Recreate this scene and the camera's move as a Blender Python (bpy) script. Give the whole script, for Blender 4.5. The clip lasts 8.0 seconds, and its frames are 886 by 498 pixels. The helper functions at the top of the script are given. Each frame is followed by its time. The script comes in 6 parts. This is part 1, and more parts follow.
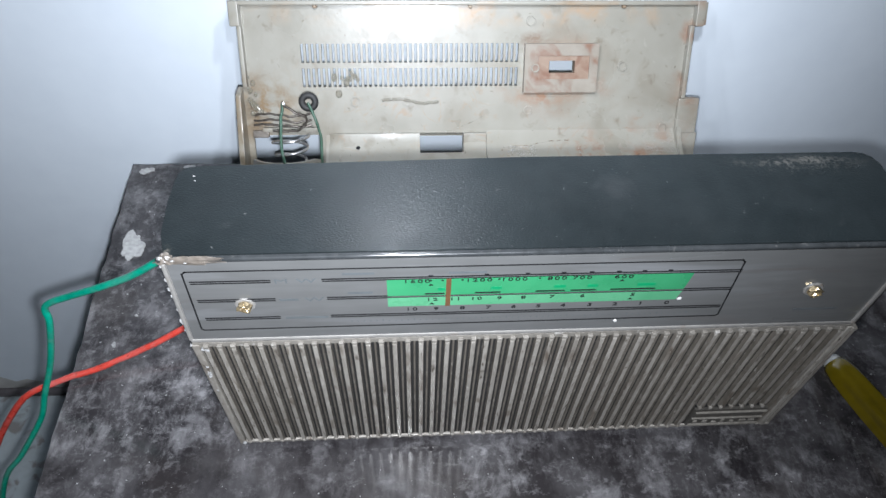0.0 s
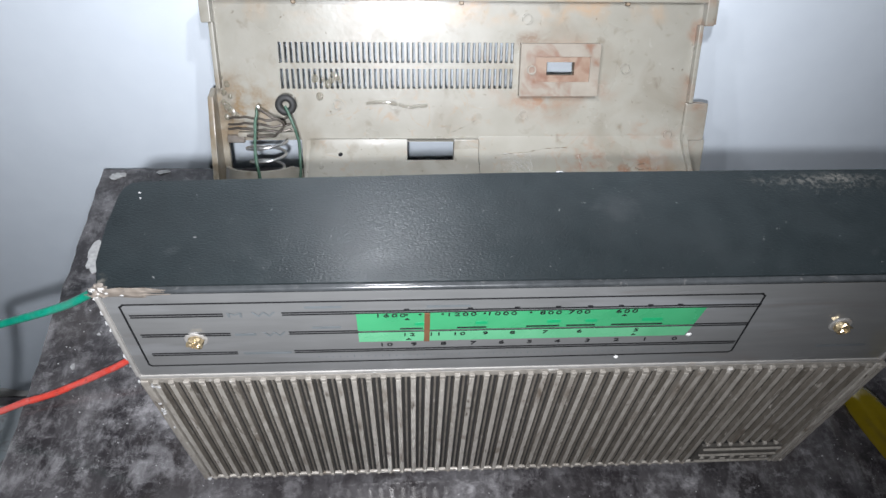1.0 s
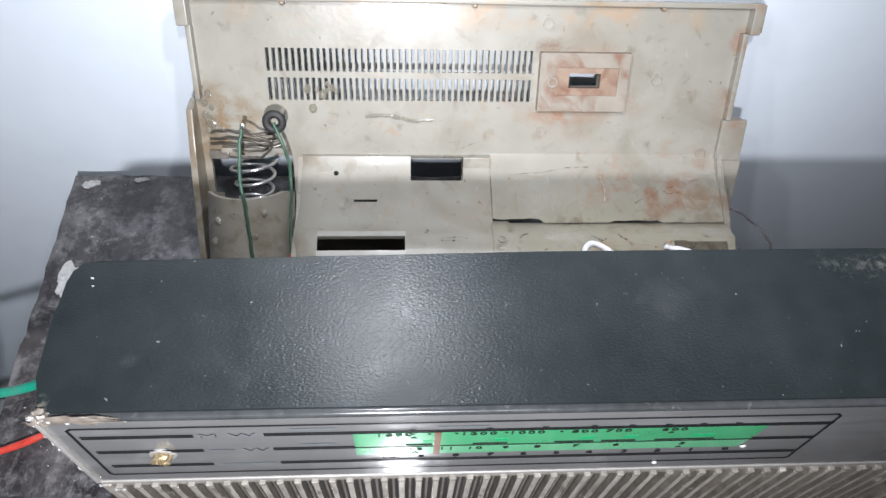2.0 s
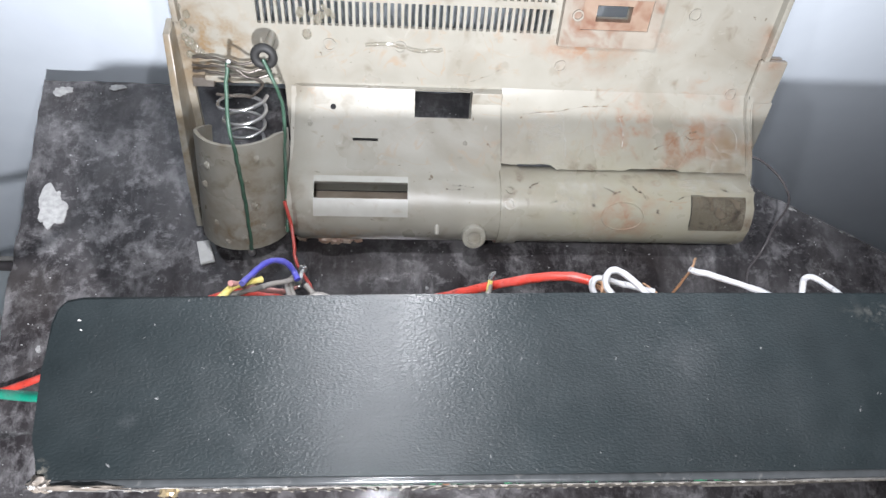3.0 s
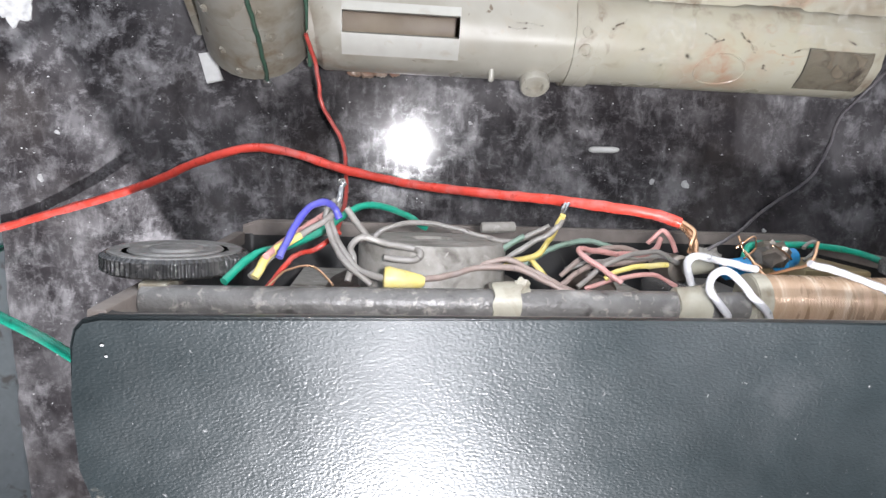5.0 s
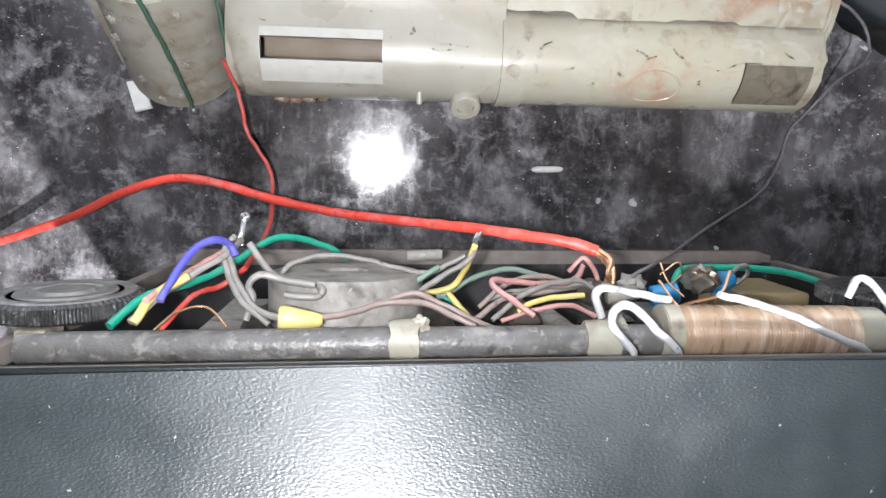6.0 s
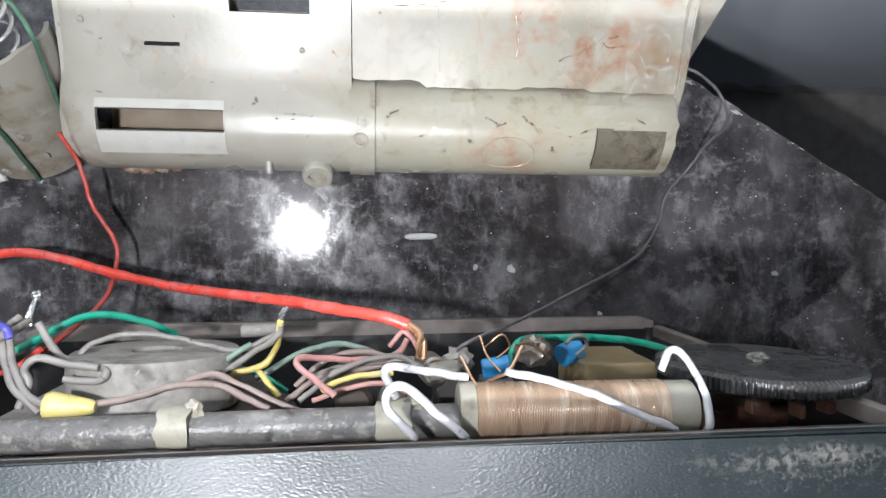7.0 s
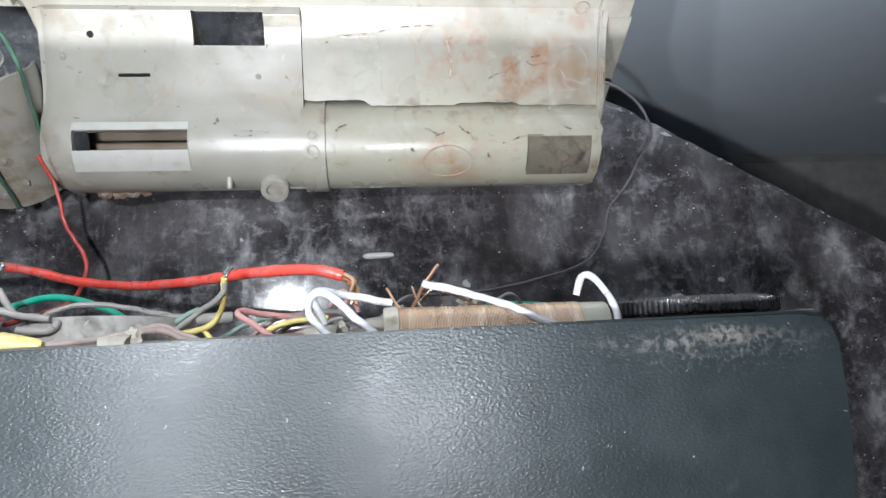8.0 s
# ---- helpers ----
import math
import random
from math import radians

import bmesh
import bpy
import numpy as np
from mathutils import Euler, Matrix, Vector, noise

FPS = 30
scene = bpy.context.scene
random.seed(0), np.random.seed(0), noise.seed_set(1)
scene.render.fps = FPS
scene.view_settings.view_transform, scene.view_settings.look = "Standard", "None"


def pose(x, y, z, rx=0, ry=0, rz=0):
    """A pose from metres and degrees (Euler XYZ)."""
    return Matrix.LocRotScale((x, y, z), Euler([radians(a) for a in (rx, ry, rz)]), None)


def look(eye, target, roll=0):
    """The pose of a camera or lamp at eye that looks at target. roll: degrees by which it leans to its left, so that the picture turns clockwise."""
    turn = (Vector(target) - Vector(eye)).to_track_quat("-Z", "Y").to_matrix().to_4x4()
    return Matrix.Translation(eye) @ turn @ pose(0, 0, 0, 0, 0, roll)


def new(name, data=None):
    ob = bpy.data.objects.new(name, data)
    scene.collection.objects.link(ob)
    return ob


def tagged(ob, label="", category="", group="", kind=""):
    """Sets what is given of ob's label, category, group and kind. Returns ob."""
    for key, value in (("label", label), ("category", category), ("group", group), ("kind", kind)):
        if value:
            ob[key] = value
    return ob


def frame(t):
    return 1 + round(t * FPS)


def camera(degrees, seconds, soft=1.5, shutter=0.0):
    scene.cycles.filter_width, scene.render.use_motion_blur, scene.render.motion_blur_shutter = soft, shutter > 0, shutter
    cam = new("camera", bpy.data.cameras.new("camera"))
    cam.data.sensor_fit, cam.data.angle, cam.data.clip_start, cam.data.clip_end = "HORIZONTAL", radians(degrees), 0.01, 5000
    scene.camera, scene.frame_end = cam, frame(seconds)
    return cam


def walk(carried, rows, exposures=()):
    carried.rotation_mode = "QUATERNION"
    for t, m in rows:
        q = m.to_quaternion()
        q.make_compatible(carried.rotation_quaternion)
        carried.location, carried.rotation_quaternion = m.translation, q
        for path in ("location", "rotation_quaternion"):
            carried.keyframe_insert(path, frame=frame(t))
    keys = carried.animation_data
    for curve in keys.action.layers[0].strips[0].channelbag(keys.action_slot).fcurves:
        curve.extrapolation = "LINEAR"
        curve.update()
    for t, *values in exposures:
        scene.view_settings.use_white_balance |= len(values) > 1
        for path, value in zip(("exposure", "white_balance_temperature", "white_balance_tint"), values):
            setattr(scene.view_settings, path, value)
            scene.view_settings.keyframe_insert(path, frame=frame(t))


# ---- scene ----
cam = camera(68.8, 8.0)
PATH = [
    (0, (-0.0407, -0.1251, 0.2854), (-0.0242, 0.0677, 0.0562), 2.55),
    (0.5, (-0.0350, -0.1172, 0.2811), (-0.0167, 0.0772, 0.0533), 2.57),
    (1, (-0.0330, -0.1024, 0.2722), (-0.0166, 0.0895, 0.0422), 2.97),
    (1.2, (-0.0329, -0.0950, 0.2709), (-0.0200, 0.0963, 0.0401), 1.72),
    (2.3, (-0.0391, -0.0389, 0.2696), (-0.0212, 0.1098, 0.0096), 6.29),
    (2.5, (-0.0416, -0.0295, 0.2695), (-0.0293, 0.0877, -0.0063), 5.87),
    (3, (-0.0405, -0.0043, 0.2822), (-0.0178, 0.1028, 0.0029), 11.92),
    (3.5, (-0.0391, 0.0264, 0.2734), (-0.0127, 0.0884, -0.0189), 23.27),
    (4, (-0.0401, 0.0433, 0.2668), (-0.0170, 0.0483, -0.0323), 78.70),
    (4.5, (-0.0504, 0.0607, 0.2632), (-0.0212, 0.0323, -0.0340), 135.80),
    (4.7, (-0.0566, 0.0662, 0.2619), (-0.0282, 0.0290, -0.0345), 144.90),
    (5.8, (-0.0450, 0.0801, 0.2567), (-0.0247, 0.0311, -0.0386), 159.15),
    (6, (-0.0320, 0.0783, 0.2550), (-0.0075, 0.0386, -0.0414), 149.32),
    (6.5, (-0.0127, 0.0810, 0.2509), (0.0131, 0.0533, -0.0467), 138.66),
    (7, (0.0122, 0.0813, 0.2517), (0.0432, 0.0699, -0.0464), 110.53),
    (7.5, (0.0259, 0.0713, 0.2518), (0.0597, 0.0874, -0.0459), 63.72),
    (8, (0.0289, 0.0365, 0.2648), (0.0595, 0.0836, -0.0299), 30.98),
]
walk(cam, [(t, look(eye, target, roll)) for t, eye, target, roll in PATH], [(0, -0.52, 6200, 8), (1.2, -0.52, 6500, 10), (2.5, -0.22, 6500, 11), (3.0, -0.04, 6550, 11), (3.5, 0.03, 6550, 11), (4.0, 0.05, 6600, 11), (4.5, 0.25, 6650, 12), (6.0, 0.5, 6600, 11), (7.0, 0.4, 6500, 10), (7.5, 0.32, 6500, 10), (8.0, 0.22, 6300, 8)])

from mathutils import noise

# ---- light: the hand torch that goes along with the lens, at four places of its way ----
world = bpy.data.worlds.new("World")
scene.world = world
world.use_nodes = True
world.node_tree.nodes["Background"].inputs[0].default_value = (0.55, 0.7, 1.0, 1)
world.node_tree.nodes["Background"].inputs[1].default_value = 0.02


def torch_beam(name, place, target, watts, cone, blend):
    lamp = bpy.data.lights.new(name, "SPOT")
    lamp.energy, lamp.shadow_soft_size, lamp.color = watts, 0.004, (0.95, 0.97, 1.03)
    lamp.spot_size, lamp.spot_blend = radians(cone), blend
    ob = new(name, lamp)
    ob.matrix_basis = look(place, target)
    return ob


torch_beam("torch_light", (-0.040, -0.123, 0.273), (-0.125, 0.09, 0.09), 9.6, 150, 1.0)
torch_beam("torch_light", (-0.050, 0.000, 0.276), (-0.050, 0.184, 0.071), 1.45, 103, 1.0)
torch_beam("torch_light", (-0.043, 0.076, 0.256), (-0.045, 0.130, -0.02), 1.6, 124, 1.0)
# added beam near the torch's last place, turned aside to brighten the right
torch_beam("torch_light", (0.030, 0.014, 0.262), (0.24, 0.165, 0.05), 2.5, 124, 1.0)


# ---- materials ----
def material(name, low, high, grain=120, rough=0.5, metal=0.0, bump=0.0, bump_scale=600, big=14, wear=(), coat=0.0, stretch=(1, 1, 1), alpha=1.0, rough_var=0.12, spots=(), level=0.5, vary=False):
    """Two colours mixed by a fine and a broad noise; wear: (colour, scale, from, to) laid over by noise."""
    m = bpy.data.materials.new(name)
    m.use_nodes = True
    nt, nodes = m.node_tree, m.node_tree.nodes
    link = nt.links.new
    shader = nodes["Principled BSDF"]
    place = nodes.new("ShaderNodeTexCoord")
    mapping = nodes.new("ShaderNodeMapping")
    mapping.inputs["Scale"].default_value = stretch
    link(place.outputs["Object"], mapping.inputs["Vector"])
    if vary:
        info = nodes.new("ShaderNodeObjectInfo")
        spread = nodes.new("ShaderNodeVectorMath")
        spread.operation = "SCALE"
        spread.inputs[0].default_value = (3.1, 2.3, 1.7)
        link(info.outputs["Random"], spread.inputs["Scale"])
        link(spread.outputs[0], mapping.inputs["Location"])

    def noise_of(scale, detail=4.0, distort=0.0):
        n = nodes.new("ShaderNodeTexNoise")
        n.inputs["Scale"].default_value, n.inputs["Detail"].default_value, n.inputs["Distortion"].default_value = scale, detail, distort
        link(mapping.outputs["Vector"], n.inputs["Vector"])
        return n.outputs["Fac"]

    def span(value, a, b, c=0.0, d=1.0):
        r = nodes.new("ShaderNodeMapRange")
        for key, v in (("From Min", a), ("From Max", b), ("To Min", c), ("To Max", d)):
            r.inputs[key].default_value = v
        link(value, r.inputs["Value"])
        return r.outputs["Result"]

    def mixed(fac, a, b):
        x = nodes.new("ShaderNodeMix")
        x.data_type = "RGBA"
        link(fac, x.inputs[0])
        for socket, v in ((x.inputs[6], a), (x.inputs[7], b)):
            if isinstance(v, tuple):
                socket.default_value = (*v, 1)
            else:
                link(v, socket)
        return x.outputs[2]

    both = nodes.new("ShaderNodeMath")
    both.operation = "ADD"
    link(span(noise_of(grain), 0.3, 0.7, 0, 0.5), both.inputs[0])
    link(span(noise_of(big), 0.3, 0.7, 0, 0.5), both.inputs[1])
    colour = mixed(both.outputs[0], low, high)
    gloss = span(noise_of(big * 3), 0.3, 0.7, max(rough - rough_var, 0.02), min(rough + rough_var, 1))
    for tint, scale, a, b in wear:
        fac = span(noise_of(scale, 6.0, 0.6), a, b)
        colour = mixed(fac, colour, tint)
    for (x, y, z), (rx, ry, rz), tint, scale, edge in spots:
        local = nodes.new("ShaderNodeMapping")
        local.vector_type = "TEXTURE"
        local.inputs["Location"].default_value, local.inputs["Scale"].default_value = (x, y, z), (rx, ry, rz)
        link(place.outputs["Object"], local.inputs["Vector"])
        far = nodes.new("ShaderNodeVectorMath")
        far.operation = "LENGTH"
        link(local.outputs["Vector"], far.inputs[0])
        near = span(far.outputs["Value"], 1.0, 0.0)
        times = nodes.new("ShaderNodeMath")
        times.operation = "MULTIPLY"
        link(near, times.inputs[0])
        if edge < 0:  # thin streaks: a contour of a bent noise
            off = nodes.new("ShaderNodeMath")
            off.operation = "ABSOLUTE"
            shift = nodes.new("ShaderNodeMath")
            shift.operation = "ADD"
            shift.inputs[1].default_value = edge
            link(noise_of(scale, 3.0, 1.2), shift.inputs[0])
            link(shift.outputs[0], off.inputs[0])
            patchy = nodes.new("ShaderNodeMath")
            patchy.operation = "MULTIPLY"
            link(span(off.outputs[0], 0.022, 0.0, 0.0, 0.7), patchy.inputs[0])
            link(span(noise_of(scale * 1.7, 5.0, 0.4), 0.47, 0.60, 0, 1.1), patchy.inputs[1])
            link(patchy.outputs[0], times.inputs[1])
            times.use_clamp = True
        else:
            broken = nodes.new("ShaderNodeMath")
            broken.operation = "MULTIPLY"
            link(span(noise_of(scale, 8.0, 0.5), edge, edge + 0.18, 0, 1.35), broken.inputs[0])
            link(span(noise_of(scale * 6, 5.0, 0.3), 0.35, 0.62, 0.55, 1.0), broken.inputs[1])
            link(broken.outputs[0], times.inputs[1])
            times.use_clamp = True
        colour = mixed(times.outputs[0], colour, tint)
    link(colour, shader.inputs["Base Color"])
    shader.inputs["Specular IOR Level"].default_value = level
    link(gloss, shader.inputs["Roughness"])
    shader.inputs["Metallic"].default_value = metal
    shader.inputs["Coat Weight"].default_value = coat
    shader.inputs["Coat Roughness"].default_value = 0.08
    shader.inputs["Alpha"].default_value = alpha
    if bump:
        b = nodes.new("ShaderNodeBump")
        b.inputs["Strength"].default_value, b.inputs["Distance"].default_value = bump, 0.0004
        link(noise_of(bump_scale, 2.0), b.inputs["Height"])
        link(b.outputs["Normal"], shader.inputs["Normal"])
    return m


def plain(name, colour, rough=0.5, metal=0.0, bump=0.0):
    c = tuple(colour)
    return material(name, tuple(v * 0.82 for v in c), tuple(min(v * 1.15, 1) for v in c), 300, rough, metal, bump)


WALL = material("wall_paint", (0.71, 0.775, 0.845), (0.76, 0.825, 0.89), 60, 0.55, bump=0.15, bump_scale=220, big=5)
WALL_BARE = material("bare_plaster", (0.40, 0.40, 0.39), (0.62, 0.62, 0.60), 90, 0.8, bump=0.6, bump_scale=150)
FLOOR = material("cement_floor", (0.24, 0.225, 0.21), (0.40, 0.385, 0.37), 90, 0.7, bump=0.3, bump_scale=300)
CEIL = material("ceiling_paint", (0.70, 0.72, 0.74), (0.75, 0.77, 0.79), 40, 0.7)


def stained_board(name):
    """A glossy black board under dried grey smears, fine scratches and pale specks."""
    m = bpy.data.materials.new(name)
    m.use_nodes = True
    nt, nodes = m.node_tree, m.node_tree.nodes
    link = nt.links.new
    shader = nodes["Principled BSDF"]
    place = nodes.new("ShaderNodeTexCoord")

    def field(scale, stretch=(1, 1, 1), detail=5.0, rough=0.6, distort=0.0, turn=0.0, offset=0.0):
        mp = nodes.new("ShaderNodeMapping")
        mp.inputs["Scale"].default_value, mp.inputs["Rotation"].default_value, mp.inputs["Location"].default_value = stretch, (0, 0, radians(turn)), (offset, offset, offset)
        link(place.outputs["Object"], mp.inputs["Vector"])
        n = nodes.new("ShaderNodeTexNoise")
        for key, v in (("Scale", scale), ("Detail", detail), ("Roughness", rough), ("Distortion", distort)):
            n.inputs[key].default_value = v
        link(mp.outputs["Vector"], n.inputs["Vector"])
        return n.outputs["Fac"]

    def span(value, a, b, c=0.0, d=1.0):
        r = nodes.new("ShaderNodeMapRange")
        for key, v in (("From Min", a), ("From Max", b), ("To Min", c), ("To Max", d)):
            r.inputs[key].default_value = v
        link(value, r.inputs["Value"])
        return r.outputs["Result"]

    def calc(how, a, b):
        x = nodes.new("ShaderNodeMath")
        x.operation = how
        for socket, v in ((x.inputs[0], a), (x.inputs[1], b)):
            if isinstance(v, (int, float)):
                socket.default_value = v
            else:
                link(v, socket)
        return x.outputs[0]

    def mixed(fac, a, b):
        x = nodes.new("ShaderNodeMix")
        x.data_type = "RGBA"
        link(fac, x.inputs[0])
        for socket, v in ((x.inputs[6], a), (x.inputs[7], b)):
            if isinstance(v, tuple):
                socket.default_value = (*v, 1)
            else:
                link(v, socket)
        return x.outputs[2]

    broad = field(15, detail=4)
    here = span(broad, 0.38, 0.56, 0.15, 1.0)
    there = span(field(11, detail=3, offset=6.0), 0.44, 0.56, 0.15, 1.0)
    # dried patches with torn edges, 5 to 20 mm
    patch = span(field(62, (1.0, 0.8, 1), 10, 0.68, 0.25, 20, 7.0), 0.50, 0.62)
    flake = span(field(150, (0.8, 1.2, 1), 8, 0.74, 0.15, -25, 1.0), 0.54, 0.63)
    # wiped streaks that run towards the wall and along it
    streak = span(field(210, (1.25, 0.55, 1), 7, 0.72, 0.3), 0.50, 0.68)
    cross = span(field(230, (0.6, 1.2, 1), 7, 0.74, 0.2, 18, 3.0), 0.52, 0.70)
    speck = span(field(560, detail=3, offset=5.0), 0.69, 0.73)
    zone = None
    for zx, zy, rx, ry in ((-0.155, 0.085, 0.065, 0.10), (-0.02, 0.10, 0.03, 0.05)):
        local = nodes.new("ShaderNodeMapping")
        local.vector_type = "TEXTURE"
        local.inputs["Location"].default_value, local.inputs["Scale"].default_value = (zx, zy, 0), (rx, ry, 1)
        link(place.outputs["Object"], local.inputs["Vector"])
        far = nodes.new("ShaderNodeVectorMath")
        far.operation = "LENGTH"
        link(local.outputs["Vector"], far.inputs[0])
        near = span(far.outputs["Value"], 1.0, 0.3, 0.0, 0.45)
        zone = near if zone is None else calc("ADD", zone, near)
    here = calc("ADD", here, zone)
    haze = span(field(34, (1.0, 0.7, 1), 7, 0.6, 0.2, 20, 2.0), 0.42, 0.66)
    fac = calc("ADD", calc("MULTIPLY", calc("ADD", calc("MULTIPLY", patch, 0.44), calc("MULTIPLY", flake, 0.34)), here),
               calc("MULTIPLY", calc("ADD", calc("MULTIPLY", streak, 0.30), calc("MULTIPLY", cross, 0.22)), there))
    fac = calc("ADD", fac, calc("MULTIPLY", haze, 0.24))
    colour = mixed(fac, (0.026, 0.0235, 0.0250), (0.27, 0.262, 0.268))
    colour = mixed(calc("MULTIPLY", span(field(21, detail=6, distort=0.8, offset=9.0), 0.55, 0.63), 0.55), colour, (0.014, 0.012, 0.013))
    colour = mixed(calc("MULTIPLY", speck, 0.5), colour, (0.36, 0.36, 0.37))
    colour = mixed(calc("MULTIPLY", span(field(19, detail=4, offset=4.0), 0.50, 0.66), 0.35), colour, (0.050, 0.042, 0.037))
    link(colour, shader.inputs["Base Color"])
    link(calc("ADD", span(fac, 0.0, 0.6, 0.10, 0.22), span(streak, 0, 1, 0, 0.03)), shader.inputs["Roughness"])
    b = nodes.new("ShaderNodeBump")
    b.inputs["Strength"].default_value, b.inputs["Distance"].default_value = 0.035, 0.0003
    link(calc("ADD", calc("MULTIPLY", fac, 0.8), field(420, detail=2)), b.inputs["Height"])
    link(b.outputs["Normal"], shader.inputs["Normal"])
    return m


TABLE = stained_board("stained_black_board")
FLOOR_PALE = material("pale_floor_area", (0.34, 0.38, 0.39), (0.46, 0.51, 0.53), 120, 0.6, bump=0.3, bump_scale=300, wear=(((0.24, 0.23, 0.22), 60, 0.56, 0.66),))
TABLE_EDGE = material("raw_board_edge", (0.02, 0.018, 0.017), (0.14, 0.13, 0.12), 200, 0.8, bump=0.5, bump_scale=400)
CHALK = material("dried_plaster", (0.16, 0.16, 0.16), (0.52, 0.52, 0.51), 420, 0.85, bump=0.8, bump_scale=500)


def grained_vinyl(name):
    """Black leatherette: pebbles about a millimetre across, a little longer along the case, dull in the creases."""
    m = material(name, (0.0073, 0.0101, 0.0110), (0.0120, 0.0160, 0.0173), 160, 0.39, big=24, rough_var=0.06, level=0.38,
                 wear=(((0.035, 0.038, 0.04), 52, 0.66, 0.92), ((0.13, 0.132, 0.132), 700, 0.71, 0.77)),
                 spots=(((0.1000, 0.0376, 0.1365), (0.0080, 0.0030, 0.01), (0.085, 0.083, 0.075), 900, 0.42), ((0.0960, 0.0364, 0.1365), (0.0300, 0.0036, 0.01), (0.066, 0.065, 0.060), 620, 0.47),
                        ((0.0960, 0.0350, 0.1365), (0.0330, 0.0062, 0.01), (0.055, 0.055, 0.052), 1100, 0.54), ((-0.1130, 0.0010, 0.1365), (0.0034, 0.0036, 0.01), (0.14, 0.13, 0.11), 700, 0.48)))
    nt, nodes = m.node_tree, m.node_tree.nodes
    place = nodes.new("ShaderNodeTexCoord")
    mapping = nodes.new("ShaderNodeMapping")
    mapping.inputs["Scale"].default_value = (0.62, 1.0, 1.0)
    nt.links.new(place.outputs["Object"], mapping.inputs["Vector"])
    bend = nodes.new("ShaderNodeTexNoise")
    bend.inputs["Scale"].default_value, bend.inputs["Detail"].default_value = 900, 2
    nt.links.new(mapping.outputs["Vector"], bend.inputs["Vector"])
    shift = nodes.new("ShaderNodeVectorMath")
    shift.operation = "MULTIPLY_ADD"
    shift.inputs[1].default_value = (0.0008, 0.0008, 0.0)
    nt.links.new(bend.outputs["Color"], shift.inputs[0])
    nt.links.new(mapping.outputs["Vector"], shift.inputs[2])
    cell = nodes.new("ShaderNodeTexVoronoi")
    cell.feature = "SMOOTH_F1"
    cell.inputs["Scale"].default_value = 2100
    nt.links.new(shift.outputs[0], cell.inputs["Vector"])
    coarse = nodes.new("ShaderNodeTexNoise")
    coarse.inputs["Scale"].default_value, coarse.inputs["Detail"].default_value = 2300, 3
    nt.links.new(mapping.outputs["Vector"], coarse.inputs["Vector"])
    total = nodes.new("ShaderNodeMath")
    total.operation = "MULTIPLY_ADD"
    total.inputs[1].default_value = -1.1
    nt.links.new(cell.outputs["Distance"], total.inputs[0])
    nt.links.new(coarse.outputs["Fac"], total.inputs[2])
    b = nodes.new("ShaderNodeBump")
    b.inputs["Strength"].default_value, b.inputs["Distance"].default_value = 0.36, 0.0002
    nt.links.new(total.outputs[0], b.inputs["Height"])
    nt.links.new(b.outputs["Normal"], nodes["Principled BSDF"].inputs["Normal"])
    return m


BLACK_VINYL = grained_vinyl("black_leatherette")
# glossy black, its grey raised to help the highlight line along the edge
SHINY_EDGE = material("shiny_grey_edge", (0.018, 0.020, 0.021), (0.045, 0.048, 0.050), 300, 0.22, bump=0.06, bump_scale=700, level=0.45, wear=(((0.09, 0.088, 0.085), 420, 0.64, 0.76),))
CASE_PLASTIC = material("black_case_plastic", (0.014, 0.014, 0.015), (0.035, 0.034, 0.034), 120, 0.4, bump=0.1, wear=(((0.14, 0.13, 0.12), 90, 0.60, 0.78),))
CASE_RIM = material("dusty_case_rim", (0.12, 0.10, 0.088), (0.26, 0.225, 0.20), 160, 0.7, bump=0.3)
PANEL = material("brushed_grey_panel", (0.124, 0.125, 0.123), (0.162, 0.164, 0.161), 400, 0.36, metal=0.1, big=16, coat=0.5, stretch=(0.15, 1, 1), wear=(((0.21, 0.215, 0.22), 70, 0.56, 0.74), ((0.13, 0.12, 0.115), 130, 0.62, 0.74)))
TRIM = material("worn_silver_trim", (0.20, 0.192, 0.18), (0.32, 0.306, 0.286), 260, 0.4, metal=0.15, bump=0.2, wear=(((0.25, 0.2, 0.16), 120, 0.58, 0.72),))
GRILLE = material("dirty_grey_grille", (0.23, 0.208, 0.178), (0.46, 0.43, 0.385), 520, 0.42, metal=0.25, bump=0.6, bump_scale=900, big=60, stretch=(1, 1, 0.28),
                  wear=(((0.15, 0.122, 0.095), 260, 0.53, 0.72), ((0.09, 0.074, 0.058), 700, 0.60, 0.72), ((0.58, 0.55, 0.50), 800, 0.65, 0.75)), vary=True)
# slat sides and webs, darker and browner than the crests
GRILLE_FLANK = material("dark_slat_side", (0.070, 0.060, 0.048), (0.20, 0.178, 0.150), 600, 0.55, metal=0.15, bump=0.6, bump_scale=900, big=80, stretch=(1, 1, 0.3), wear=(((0.34, 0.315, 0.28), 700, 0.62, 0.74),), vary=True)
GRILLE_TIP = material("dull_slat_tip", (0.13, 0.118, 0.10), (0.27, 0.25, 0.22), 500, 0.62, bump=0.5, bump_scale=900, wear=(((0.42, 0.40, 0.37), 400, 0.63, 0.72),), vary=True)
WORN_VINYL = material("worn_vinyl_backing", (0.075, 0.062, 0.050), (0.19, 0.165, 0.14), 420, 0.5, bump=0.5, wear=(((0.08, 0.07, 0.06), 300, 0.55, 0.68),))
# dark grey-brown of the recessed badge plate
GRILLE_DARK = material("dark_grille_recess", (0.035, 0.032, 0.028), (0.10, 0.092, 0.08), 420, 0.5, metal=0.2, bump=0.5, bump_scale=900)
